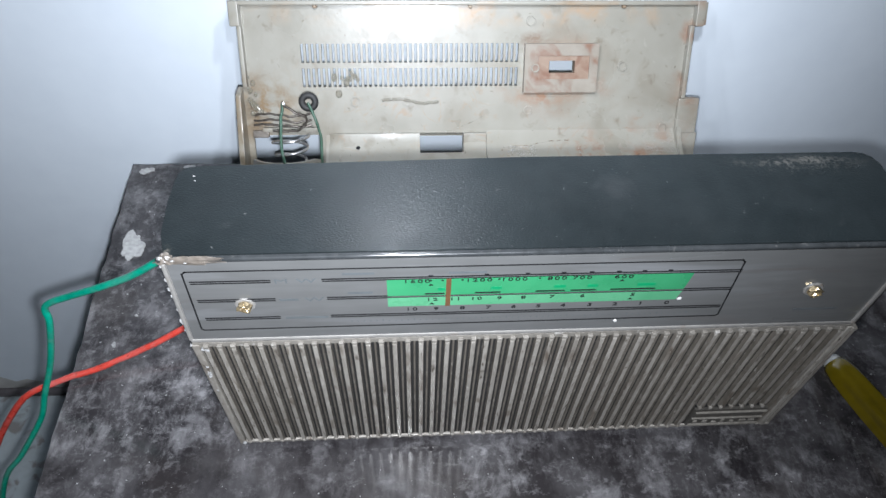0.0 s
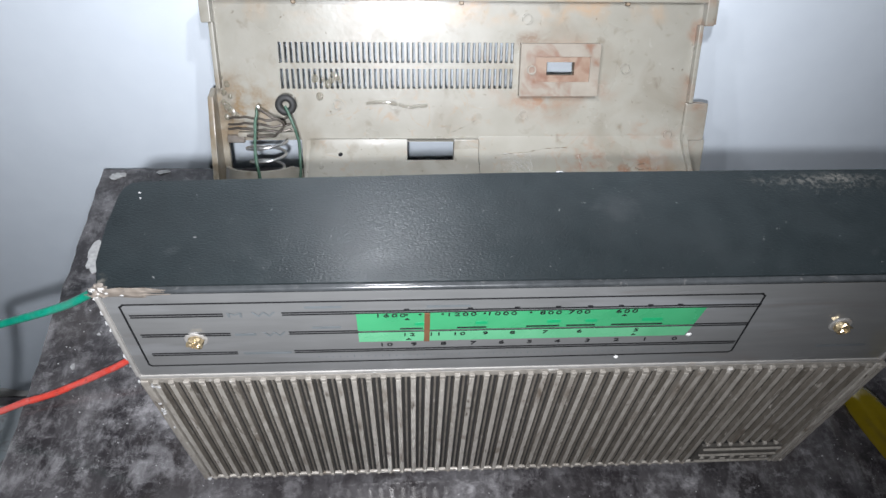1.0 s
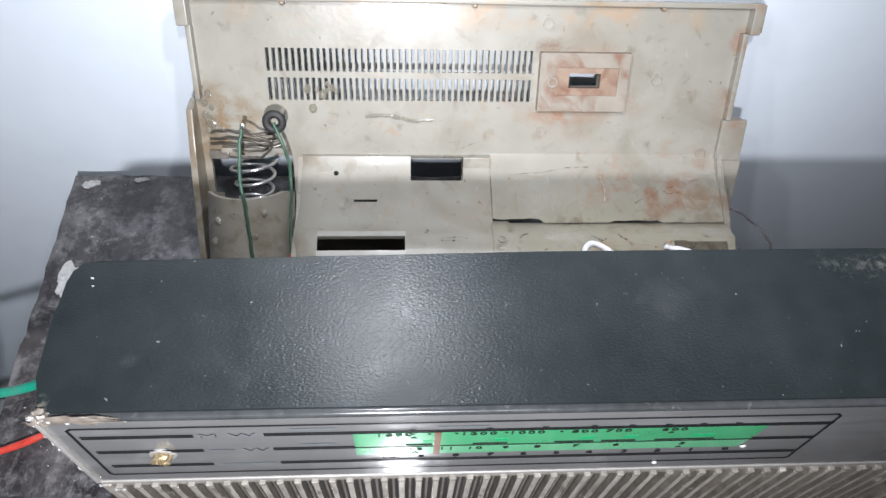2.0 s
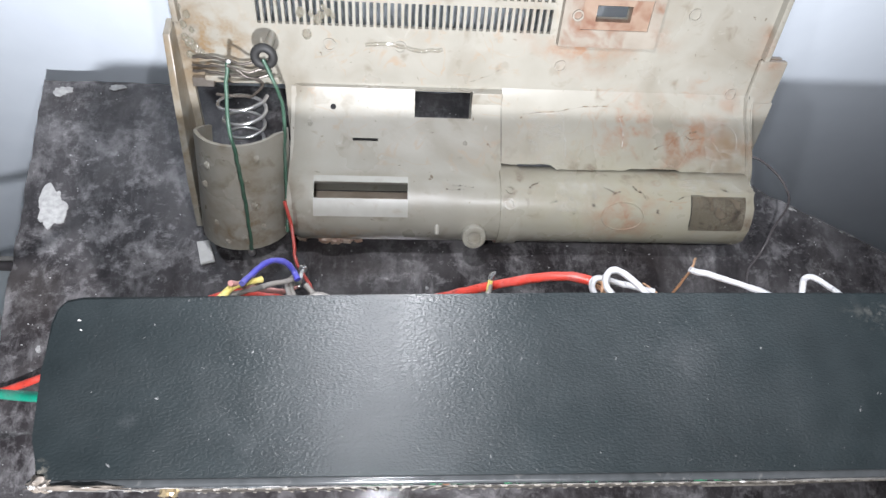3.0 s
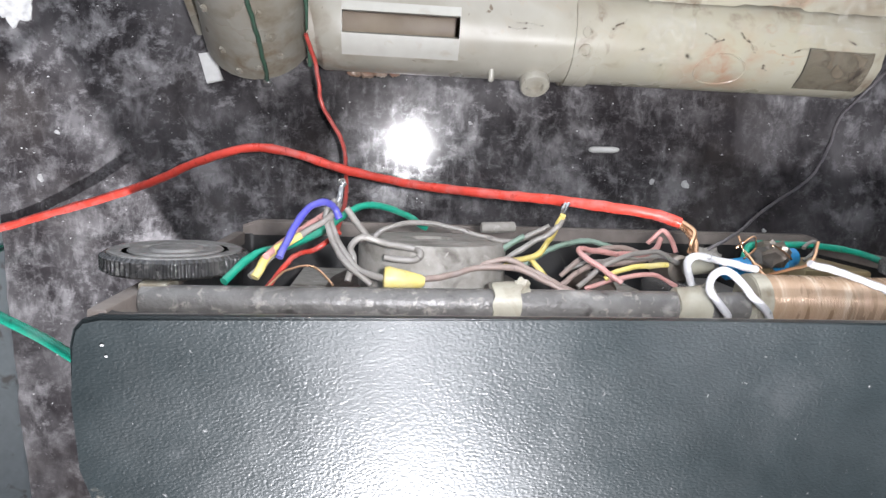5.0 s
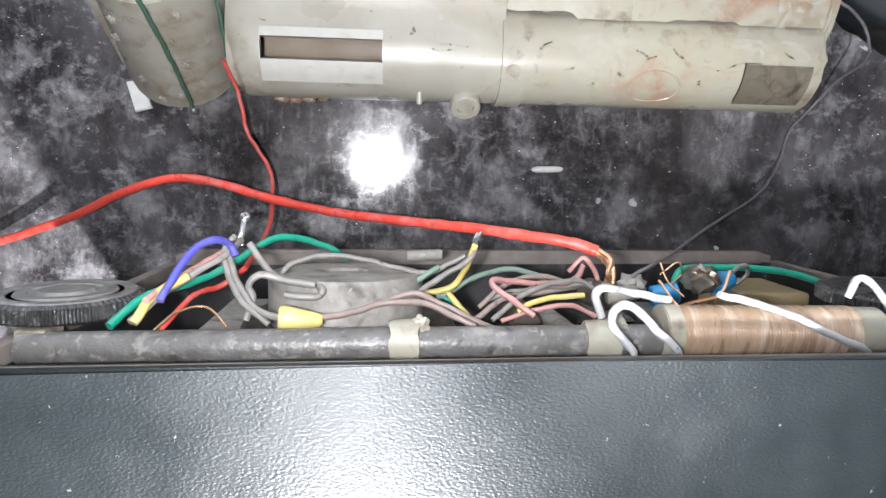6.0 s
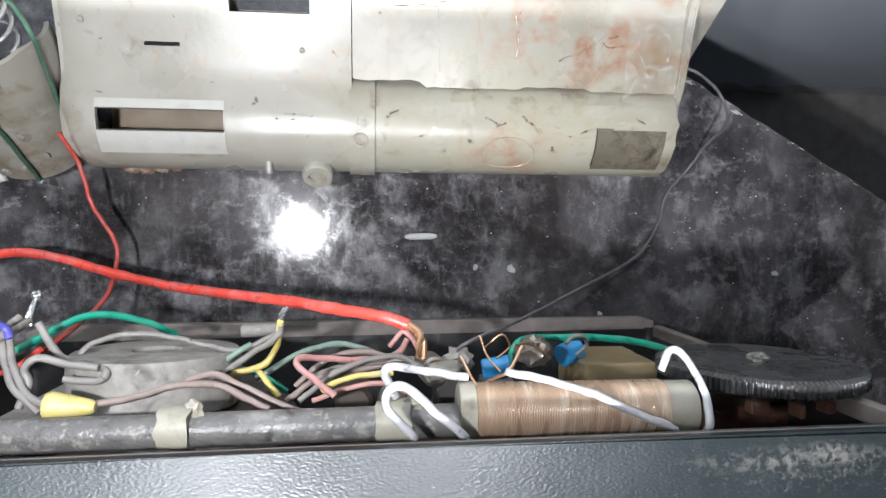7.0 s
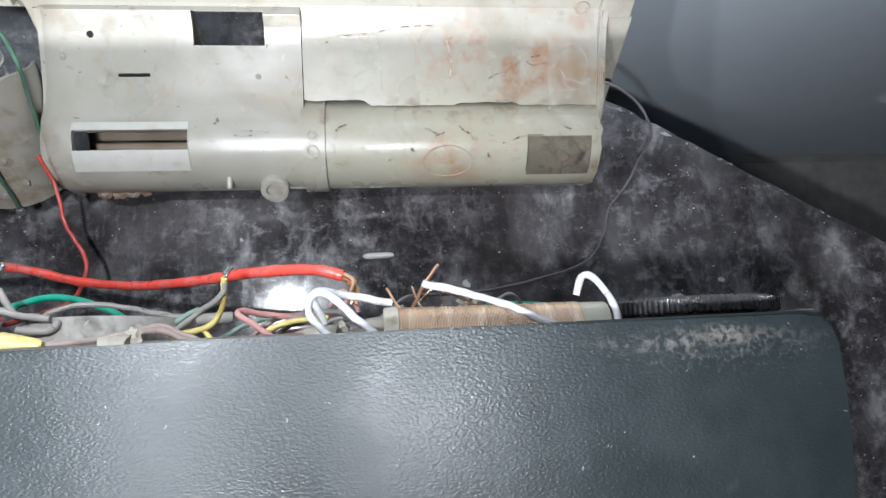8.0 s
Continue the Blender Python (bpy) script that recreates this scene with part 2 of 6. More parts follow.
# near-black that puts the shade of gaps into the colour
GRILLE_BACK = plain("gap_shade_black", (0.014, 0.013, 0.012), 0.8)
INK = plain("black_print", (0.012, 0.012, 0.013), 0.4)
FAINT = plain("rubbed_print", (0.10, 0.11, 0.115), 0.4)
GREEN_SCALE = material("green_dial_film", (0.030, 0.222, 0.092), (0.050, 0.30, 0.132), 90, 0.3, big=30, coat=0.6)
GREEN_PALE = material("pale_green_dial_film", (0.072, 0.285, 0.140), (0.115, 0.36, 0.195), 90, 0.3, big=40, coat=0.6)
POINTER = plain("orange_pointer", (0.13, 0.062, 0.030), 0.4)
for printing in (INK, FAINT):
    printing.node_tree.nodes["Principled BSDF"].inputs["Specular IOR Level"].default_value = 0.12
for lacquered in (PANEL, GREEN_SCALE, GREEN_PALE, POINTER):
    # clear glossy plastic over the whole dial
    shader = lacquered.node_tree.nodes["Principled BSDF"]
    shader.inputs["Coat Weight"].default_value = 1.0
    shader.inputs["Coat Roughness"].default_value = 0.07
    shader.inputs["Coat IOR"].default_value = 1.85
    shader.inputs["Specular IOR Level"].default_value = 0.2
BRASS = material("tarnished_brass", (0.30, 0.225, 0.12), (0.62, 0.52, 0.35), 500, 0.36, metal=0.75, bump=0.4)
STAIN, DARK = (0.22, 0.125, 0.08), (0.12, 0.085, 0.058)
CREAM = material("yellowed_grey_plastic", (0.236, 0.225, 0.190), (0.288, 0.277, 0.240), 90, 0.34, bump=0.12, bump_scale=420, big=12, level=0.5,
                 wear=(((0.178, 0.156, 0.118), 30, 0.50, 0.80), ((0.165, 0.140, 0.105), 120, 0.60, 0.78), ((0.11, 0.082, 0.055), 330, 0.69, 0.735), ((0.32, 0.31, 0.27), 160, 0.66, 0.80)),
                 spots=(((-0.123, 0.068, 0.005), (0.009, 0.028, 0.02), (0.10, 0.072, 0.045), 160, 0.34), ((0.036, 0.0770, 0), (0.024, 0.007, 0.012), (0.25, 0.150, 0.095), 120, 0.36), ((0.030, 0.1070, 0), (0.012, 0.005, 0.012), (0.17, 0.125, 0.09), 120, 0.36), ((0.065, 0.020, 0.032), (0.085, 0.040, 0.045), (0.27, 0.255, 0.190), 20, 0.26), ((0.042, 0.088, 0), (0.040, 0.026, 0.02), STAIN, 70, 0.48), ((0.090, 0.046, 0.01), (0.048, 0.022, 0.05), STAIN, 90, 0.50), ((0.0955, 0.0440, 0.01), (0.012, 0.009, 0.03), (0.26, 0.155, 0.10), 160, 0.42), ((0.060, 0.046, 0.01), (0.014, 0.016, 0.03), (0.25, 0.15, 0.10), 170, 0.46), ((0.105, 0.040, 0.012), (0.014, 0.010, 0.03), (0.20, 0.14, 0.085), 140, 0.38), ((0.080, 0.050, 0.01), (0.060, 0.030, 0.05), (0.27, 0.135, 0.08), 42, -0.5),
                        ((0.070, 0.024, 0.042), (0.050, 0.020, 0.030), (0.27, 0.15, 0.09), 60, -0.47), ((0.116, 0.100, 0), (0.012, 0.050, 0.03), STAIN, 60, 0.46),
                        ((-0.116, 0.070, 0), (0.026, 0.026, 0.05), (0.19, 0.13, 0.07), 140, 0.42), ((-0.128, 0.035, 0.012), (0.012, 0.060, 0.03), (0.17, 0.135, 0.09), 130, 0.40), ((-0.1020, 0.010, 0.040), (0.030, 0.020, 0.02), (0.16, 0.12, 0.075), 150, 0.47), ((-0.1000, 0.035, 0.040), (0.030, 0.030, 0.02), (0.17, 0.145, 0.105), 110, 0.50), ((0.105, 0.020, 0.035), (0.026, 0.026, 0.03), DARK, 110, 0.50), ((-0.082, 0.010, 0.04), (0.016, 0.030, 0.03), DARK, 130, 0.47),
                        ((-0.062, 0.004, 0.042), (0.024, 0.012, 0.02), (0.28, 0.16, 0.07), 150, 0.45), ((0.0, 0.121, 0), (0.16, 0.010, 0.02), (0.33, 0.22, 0.13), 60, 0.48), ((0.010, 0.030, 0.038), (0.020, 0.020, 0.02), DARK, 160, 0.54), ((0.056, 0.022, 0.040), (0.020, 0.018, 0.016), (0.24, 0.15, 0.10), 110, 0.43), ((0.0, 0.002, 0.036), (0.13, 0.010, 0.03), DARK, 140, 0.46), ((0.062, 0.034, 0.024), (0.055, 0.005, 0.012), DARK, 170, 0.50), ((-0.03, 0.060, 0.0), (0.11, 0.07, 0.06), (0.28, 0.19, 0.12), 55, -0.49)))
STICKER = material("cream_white_sticker", (0.31, 0.305, 0.275), (0.38, 0.375, 0.345), 200, 0.4, wear=(((0.28, 0.26, 0.22), 140, 0.58, 0.74),))
CREAM_IN = material("inside_plastic", (0.17, 0.115, 0.07), (0.40, 0.33, 0.25), 60, 0.5)
RUST = material("rust_stained_plastic", (0.20, 0.172, 0.138), (0.275, 0.25, 0.21), 110, 0.45, big=90, wear=(((0.17, 0.088, 0.055), 80, 0.49, 0.66),))
SOCKET_RUST = material("rust_brown_plastic", (0.20, 0.128, 0.088), (0.265, 0.20, 0.15), 160, 0.5, big=120, wear=(((0.16, 0.08, 0.05), 120, 0.48, 0.68),))
RUST_METAL = material("rusty_iron", (0.10, 0.045, 0.028), (0.24, 0.13, 0.09), 240, 0.6, metal=0.2, bump=0.5, wear=(((0.34, 0.24, 0.19), 200, 0.60, 0.72),))
LABEL = plain("white_sticker", (0.50, 0.50, 0.485), 0.45)
STEEL = material("dull_steel", (0.34, 0.34, 0.34), (0.62, 0.62, 0.62), 400, 0.32, metal=0.9, bump=0.2)
TARNISH = material("tarnished_contact", (0.20, 0.17, 0.14), (0.44, 0.40, 0.36), 240, 0.4, metal=0.8, bump=0.3)
DARK_METAL = material("dark_tarnished_metal", (0.04, 0.034, 0.028), (0.15, 0.132, 0.115), 300, 0.36, metal=0.5, bump=0.4)
FERRITE = material("ferrite_rod", (0.055, 0.052, 0.05), (0.15, 0.145, 0.138), 260, 0.42, big=60, bump=0.6, bump_scale=900, wear=(((0.26, 0.25, 0.235), 130, 0.58, 0.74), ((0.22, 0.205, 0.185), 480, 0.56, 0.68), ((0.04, 0.037, 0.035), 220, 0.60, 0.72)))
COPPER = material("enamelled_copper", (0.28, 0.185, 0.115), (0.44, 0.325, 0.235), 420, 0.30, metal=0.25, big=170, wear=(((0.56, 0.47, 0.37), 330, 0.56, 0.70), ((0.22, 0.125, 0.07), 210, 0.57, 0.74)), stretch=(1.0, 0.16, 0.16))
PAPER = material("waxed_paper", (0.24, 0.225, 0.18), (0.36, 0.345, 0.28), 200, 0.45, bump=0.3, wear=(((0.16, 0.13, 0.09), 130, 0.54, 0.72),))
KNOB = material("dusty_black_knob", (0.022, 0.022, 0.023), (0.050, 0.050, 0.049), 200, 0.30, bump=0.7, bump_scale=1100, big=60, wear=(((0.15, 0.145, 0.14), 480, 0.60, 0.72), ((0.10, 0.095, 0.09), 120, 0.58, 0.72)))
DUSTY_FACE = material("dusty_wheel_face", (0.085, 0.082, 0.078), (0.22, 0.215, 0.205), 260, 0.5, bump=0.5, bump_scale=700, big=90, wear=(((0.30, 0.295, 0.28), 130, 0.60, 0.74),))
MAGNET = material("grey_speaker_magnet", (0.19, 0.18, 0.16), (0.34, 0.325, 0.30), 420, 0.6, bump=0.5, bump_scale=900, wear=(((0.09, 0.08, 0.068), 110, 0.53, 0.68), ((0.36, 0.345, 0.32), 300, 0.62, 0.72)))
BOARD = material("brown_circuit_board", (0.035, 0.026, 0.02), (0.09, 0.07, 0.055), 200, 0.5)
AMBER = material("amber_trimmer_case", (0.22, 0.165, 0.085), (0.34, 0.27, 0.16), 120, 0.3)
DRIVER = material("clear_yellow_handle", (0.085, 0.062, 0.003), (0.155, 0.115, 0.006), 120, 0.14, coat=0.8, rough_var=0.05)
TAPE = material("clear_tape", (0.50, 0.48, 0.42), (0.60, 0.57, 0.50), 150, 0.10, bump=0.9, bump_scale=260, coat=1.0, level=0.8)


def patchy_clear(m, low, high, scale):
    """Let a clear film show in patches, where it lies crinkled or dusty."""
    nt, nodes = m.node_tree, m.node_tree.nodes
    place = nodes.new("ShaderNodeTexCoord")
    n = nodes.new("ShaderNodeTexNoise")
    n.inputs["Scale"].default_value, n.inputs["Detail"].default_value, n.inputs["Distortion"].default_value = scale, 5, 1.0
    r = nodes.new("ShaderNodeMapRange")
    for key, v in (("From Min", 0.52), ("From Max", 0.62), ("To Min", low), ("To Max", high)):
        r.inputs[key].default_value = v
    nt.links.new(place.outputs["Object"], n.inputs["Vector"])
    nt.links.new(n.outputs["Fac"], r.inputs["Value"])
    nt.links.new(r.outputs["Result"], nodes["Principled BSDF"].inputs["Alpha"])


GLUE = material("clear_glue", (0.22, 0.20, 0.15), (0.30, 0.28, 0.22), 150, 0.08, bump=0.8, bump_scale=900, coat=1.0, level=0.8, alpha=0.45, rough_var=0.04)
patchy_clear(TAPE, 0.02, 0.13, 210)
PATCH = material("brown_tape_patch", (0.075, 0.062, 0.046), (0.17, 0.145, 0.11), 160, 0.25, bump=0.3, wear=(((0.05, 0.042, 0.035), 110, 0.55, 0.68),))
patchy_clear(PATCH, 0.35, 0.92, 170)
GRIME = material("dark_grime", (0.055, 0.042, 0.03), (0.13, 0.105, 0.08), 300, 0.7)
patchy_clear(GRIME, 0.1, 0.85, 400)
RUBBER = plain("black_rubber", (0.018, 0.018, 0.018), 0.6)


def sleeving(name, colour, rough=0.45):
    """Old wire insulation: faded, with dust and grime along it."""
    c = tuple(colour)
    grey = sum(c) / 3
    dust = tuple(0.68 * v + 0.32 * (0.8 * grey + 0.06) for v in c)
    return material(name, tuple(v * 0.72 for v in c), tuple(min(v * 1.12 + 0.01, 1) for v in c), 380, rough, bump=0.25, bump_scale=900, big=90,
                    wear=((dust, 150, 0.50, 0.70), (tuple(v * 0.32 for v in c), 420, 0.62, 0.74)))


WIRES = {
    "red": sleeving("red_wire_sleeve", (0.60, 0.055, 0.036), 0.36), "dullred": sleeving("dull_red_wire_sleeve", (0.40, 0.055, 0.042), 0.42),
    "green": sleeving("green_wire_sleeve", (0.0, 0.28, 0.18), 0.4),
    "blue": sleeving("blue_wire_sleeve", (0.055, 0.055, 0.34), 0.4), "grey": sleeving("grey_wire_sleeve", (0.215, 0.20, 0.182), 0.45),
    "pink": sleeving("faded_pink_wire_sleeve", (0.46, 0.23, 0.21), 0.45), "yellow": sleeving("yellow_wire_sleeve", (0.55, 0.45, 0.13), 0.45),
    "white": sleeving("white_sleeving", (0.45, 0.45, 0.46), 0.42), "brown": sleeving("brown_wire_sleeve", (0.25, 0.19, 0.165), 0.5),
    "sage": sleeving("faded_green_wire_sleeve", (0.17, 0.25, 0.20), 0.45), "black": sleeving("black_wire_sleeve", (0.11, 0.10, 0.105), 0.45),
    "darkgreen": sleeving("dull_green_wire_sleeve", (0.035, 0.085, 0.055), 0.45), "copper": plain("bare_copper_strand", (0.55, 0.33, 0.20), 0.3, 0.8),
}
CAPBLUE = plain("blue_capacitor_sleeve", (0.03, 0.25, 0.52), 0.3)

# ---- mesh helpers ----
inverse = {}


def thing(name, place, label, category, group="", kind=""):
    ob = new(name)
    ob.matrix_basis = place if isinstance(place, Matrix) else Matrix.Translation(place)
    ob.empty_display_size = 0.02
    inverse[ob.name] = Matrix() if isinstance(place, Matrix) else ob.matrix_basis.inverted()
    return tagged(ob, label, category, group, kind)


def mesh_of(bm, mat, name="part", angle=38):
    """A mesh shaded smooth up to an angle, its normals weighted by area so that broad faces stay flat."""
    me = bpy.data.meshes.new(name)
    bmesh.ops.recalc_face_normals(bm, faces=bm.faces[:])
    limit = radians(angle)
    for f in bm.faces:
        f.smooth = True
    for e in bm.edges:
        e.smooth = len(e.link_faces) == 2 and e.calc_face_angle(0.0) < limit
    area = {f: f.calc_area() for f in bm.faces}
    at = {}
    for v in bm.verts:
        left = set(v.link_faces)
        while left:
            fan, stack = set(), [left.pop()]
            while stack:
                f = stack.pop()
                fan.add(f)
                for e in f.edges:
                    if e.smooth and v in e.verts:
                        for g in e.link_faces:
                            if g in left:
                                left.discard(g)
                                stack.append(g)
            n = Vector()
            for f in fan:
                n += f.normal * area[f]
            n = n.normalized()
            for f in fan:
                at[(v, f)] = n
    normals = [at[(l.vert, f)][:] for f in bm.faces for l in f.loops]
    bm.to_mesh(me)
    bm.free()
    me.normals_split_custom_set(normals)
    me.materials.append(mat)
    return me


def part(name, bm, mat, parent, label="", angle=38):
    me = bm if isinstance(bm, bpy.types.Mesh) else mesh_of(bm, mat, name, 60 if name in ("wire", "sleeve", "spring") else angle)
    ob = new(name, me)
    if parent is not None:
        ob.parent = parent
        ob.matrix_parent_inverse = inverse.get(parent.name, Matrix())
    return tagged(ob, label)


def box(lo, hi, bevel=0.0, seg=2, bm=None):
    bm = bm or bmesh.new()
    v = [bm.verts.new((x, y, z)) for x in (lo[0], hi[0]) for y in (lo[1], hi[1]) for z in (lo[2], hi[2])]
    fs = [bm.faces.new([v[i] for i in q]) for q in ((0, 1, 3, 2), (4, 6, 7, 5), (0, 4, 5, 1), (2, 3, 7, 6), (0, 2, 6, 4), (1, 5, 7, 3))]
    if bevel:
        bmesh.ops.bevel(bm, geom=list({e for f in fs for e in f.edges}), offset=bevel, segments=seg, affect="EDGES", profile=0.5)
    return bm


def turned(profile, axis_from, axis_to, seg=32, bm=None, closed=False):
    """A turned shape: profile of (distance along the axis, radius)."""
    bm = bm or bmesh.new()
    a, b = Vector(axis_from), Vector(axis_to)
    d = (b - a).normalized()
    s = d.orthogonal().normalized()
    t = d.cross(s)
    rings = []
    for h, r in profile:
        if r <= 1e-7:
            rings.append([bm.verts.new(a + d * h)])
        else:
            rings.append([bm.verts.new(a + d * h + (s * math.cos(2 * math.pi * i / seg) + t * math.sin(2 * math.pi * i / seg)) * r) for i in range(seg)])
    pairs = list(zip(rings, rings[1:] + ([rings[0]] if closed else [])))[: len(rings) if closed else len(rings) - 1]
    for p, q in pairs:
        for i in range(seg):
            j = (i + 1) % seg
            if len(p) == 1 and len(q) == 1:
                continue
            if len(p) == 1:
                bm.faces.new((p[0], q[i], q[j]))
            elif len(q) == 1:
                bm.faces.new((p[i], q[0], p[j]))
            else:
                bm.faces.new((p[i], q[i], q[j], p[j]))
    if not closed:
        for ring in (rings[0], rings[-1]):
            if len(ring) > 1:
                bm.faces.new(ring)
    return bm


def curve_points(points, steps=6):
    p = [Vector(v) for v in points]
    p = [2 * p[0] - p[1]] + p + [2 * p[-1] - p[-2]]
    out = []
    for a, b, c, d in zip(p, p[1:], p[2:], p[3:]):
        for k in range(steps):
            s = k / steps
            out.append(0.5 * (2 * b + (c - a) * s + (2 * a - 5 * b + 4 * c - d) * s * s + (3 * b - a - 3 * c + d) * s ** 3))
    return out + [p[-2]]


def tube(points, radius, seg=8, steps=6, bm=None, smooth=True, taper=1.0, wobble=0.0):
    bm = bm or bmesh.new()
    line = curve_points(points, steps) if smooth else [Vector(v) for v in points]
    if wobble:
        line = [v + Vector(noise.noise_vector(v * 260)) * wobble for v in line]
    side, rings = None, []
    for i, v in enumerate(line):
        d = (line[min(i + 1, len(line) - 1)] - line[max(i - 1, 0)]).normalized()
        side = d.orthogonal().normalized() if side is None else (side - d * side.dot(d)).normalized()
        up = d.cross(side)
        r = radius * (1 + (taper - 1) * i / max(len(line) - 1, 1)) * (1 + (0.16 * noise.noise(v * 420) if wobble else 0))
        rings.append([bm.verts.new(v + (side * math.cos(2 * math.pi * k / seg) + up * math.sin(2 * math.pi * k / seg)) * r) for k in range(seg)])
    for p, q in zip(rings, rings[1:]):
        for k in range(seg):
            bm.faces.new((p[k], p[(k + 1) % seg], q[(k + 1) % seg], q[k]))
    bm.faces.new(rings[0][::-1])
    bm.faces.new(rings[-1])
    return bm


def sheet(us, vs, is_hole, outer, inner, bm=None):
    """A plate on a grid of u and v with openings; outer and inner give the two surfaces."""
    bm = bm or bmesh.new()
    verts = {}

    def at(i, j, side):
        key = (i, j, side)
        if key not in verts:
            verts[key] = bm.verts.new((outer if side else inner)(us[i], vs[j]))
        return verts[key]

    solid = {(i, j) for i in range(len(us) - 1) for j in range(len(vs) - 1) if not is_hole((us[i] + us[i + 1]) / 2, (vs[j] + vs[j + 1]) / 2)}
    for i, j in solid:
        for side in (0, 1):
            q = [at(i, j, side), at(i + 1, j, side), at(i + 1, j + 1, side), at(i, j + 1, side)]
            bm.faces.new(q if side else q[::-1])
        for (a, b), other in ((((i, j), (i + 1, j)), (i, j - 1)), (((i + 1, j), (i + 1, j + 1)), (i + 1, j)), (((i + 1, j + 1), (i, j + 1)), (i, j + 1)), (((i, j + 1), (i, j)), (i - 1, j))):
            if other not in solid:
                bm.faces.new((at(*a, 0), at(*b, 0), at(*b, 1), at(*a, 1)))
    return bm


def prism(outline, z0, z1, bevel=0.0, bm=None):
    """An upright slab over an outline of (x, y)."""
    bm = bm or bmesh.new()
    low = [bm.verts.new((x, y, z0)) for x, y in outline]
    high = [bm.verts.new((x, y, z1)) for x, y in outline]
    bm.faces.new(low[::-1])
    top = bm.faces.new(high)
    n = len(outline)
    for i in range(n):
        bm.faces.new((low[i], low[(i + 1) % n], high[(i + 1) % n], high[i]))
    if bevel:
        bmesh.ops.bevel(bm, geom=list(top.edges), offset=bevel, segments=2, affect="EDGES")
    return bm


def blob(center, size, seed, flat=1.0, points=14, bm=None):
    """A flat uneven splash on the level z of its centre."""
    rng = random.Random(seed)
    cx, cy, cz = center
    p, q, w = rng.uniform(0, 6), rng.uniform(0, 6), rng.uniform(0, 6)
    ring = []
    for a in (2 * math.pi * i / points for i in range(points)):
        r = 0.78 + 0.16 * math.sin(2 * a + p) + 0.10 * math.sin(3 * a + q) + 0.07 * math.sin(7 * a + w) + rng.uniform(-0.06, 0.06)
        ring.append((cx + math.cos(a) * size * r, cy + math.sin(a) * size * r * flat))
    return prism(ring, cz, cz + 0.0005, bm=bm)


def wad(center, size, seed, squash=(1, 1, 1), rough=0.45):
    """A crumpled lump."""
    bm = bmesh.new()
    bmesh.ops.create_icosphere(bm, subdivisions=3, radius=1.0)
    for v in bm.verts:
        d = v.co.normalized()
        k = 1 + rough * noise.noise(d * 2.3 + Vector((seed, 0, 0))) + rough * 0.6 * abs(noise.noise(d * 5.1 + Vector((0, seed, 0))))
        v.co = Vector(center) + Vector((d.x * squash[0], d.y * squash[1], d.z * squash[2])) * size * k
    return bm

# ---- the room ----
FLOOR_Z, WALL_Y = -0.310, 0.207
room = ((-1.5, 1.9), (-2.2, WALL_Y), (FLOOR_Z, 2.1))


def slab(name, lo, hi, mat, label, category):
    return tagged(part(name, box(lo, hi), mat, None), label, category, kind="structure")


slab("floor", (-1.6, -2.3, FLOOR_Z - 0.08), (2.0, WALL_Y + 0.1, FLOOR_Z), FLOOR, "bare grey cement floor with dust", "floor")
# the floor is paler and bluer inside this outline
part("floor_patch", prism([(-0.86, 0.204), (-0.84, -0.06), (-0.79, -0.30), (-0.55, -0.42), (-0.36, -0.30), (-0.30, -0.10), (-0.27, 0.08), (-0.25, 0.204)], FLOOR_Z + 0.0002, FLOOR_Z + 0.0015), FLOOR_PALE, bpy.data.objects["floor"], "pale blue-grey area of the floor")
slab("wall_north", (-1.6, WALL_Y, FLOOR_Z), (2.0, WALL_Y + 0.1, 2.1), WALL, "pale blue painted wall behind the table", "wall")
slab("wall_south", (-1.6, -2.3, FLOOR_Z), (2.0, -2.2, 2.1), WALL, "pale blue painted wall", "wall")
slab("wall_west", (-1.6, -2.2, FLOOR_Z), (-1.5, WALL_Y, 2.1), WALL, "pale blue painted wall", "wall")
slab("wall_east", (1.9, -2.2, FLOOR_Z), (2.0, WALL_Y, 2.1), WALL, "pale blue painted wall", "wall")
slab("ceiling", (-1.6, -2.3, 2.1), (2.0, WALL_Y + 0.1, 2.2), CEIL, "plain white ceiling", "ceiling")


def plaster_strip():
    """Flaking bare plaster along the foot of the wall."""
    rng = random.Random(4)
    bm = bmesh.new()
    xs = [-1.4 + 0.012 * i for i in range(270)]
    low = [bm.verts.new((x, WALL_Y - 0.0015 - rng.uniform(0, 0.002), FLOOR_Z)) for x in xs]
    high = [bm.verts.new((x, WALL_Y - 0.0006, FLOOR_Z + 0.014 + rng.uniform(-0.006, 0.010))) for x in xs]
    for i in range(len(xs) - 1):
        bm.faces.new((low[i], low[i + 1], high[i + 1], high[i]))
    return bm


tagged(part("baseboard", plaster_strip(), WALL_BARE, None, angle=20), "flaking bare plaster along the foot of the wall", "plaster edge", kind="structure")

# ---- the table ----
table = thing("low_table", (0, 0, FLOOR_Z), "low table with a stained glossy black top and worn edges", "table")


def table_outline():
    """The worn outline of the board: straight sides with small chips."""
    corners = [(-0.2135, 0.1905), (-0.1876, -0.30), (0.44, -0.30), (0.44, -0.0256), (0.048, 0.1905)]
    rng = random.Random(11)
    out = []
    for (ax, ay), (bx, by) in zip(corners, corners[1:] + corners[:1]):
        n = int(math.hypot(bx - ax, by - ay) / 0.006)
        nx, ny = (by - ay), -(bx - ax)
        k = math.hypot(nx, ny)
        for i in range(n):
            s, w = i / n, 0 if i == 0 else rng.uniform(-0.0008, 0.0005)
            out.append((ax + (bx - ax) * s + nx / k * w, ay + (by - ay) * s + ny / k * w))
    return out


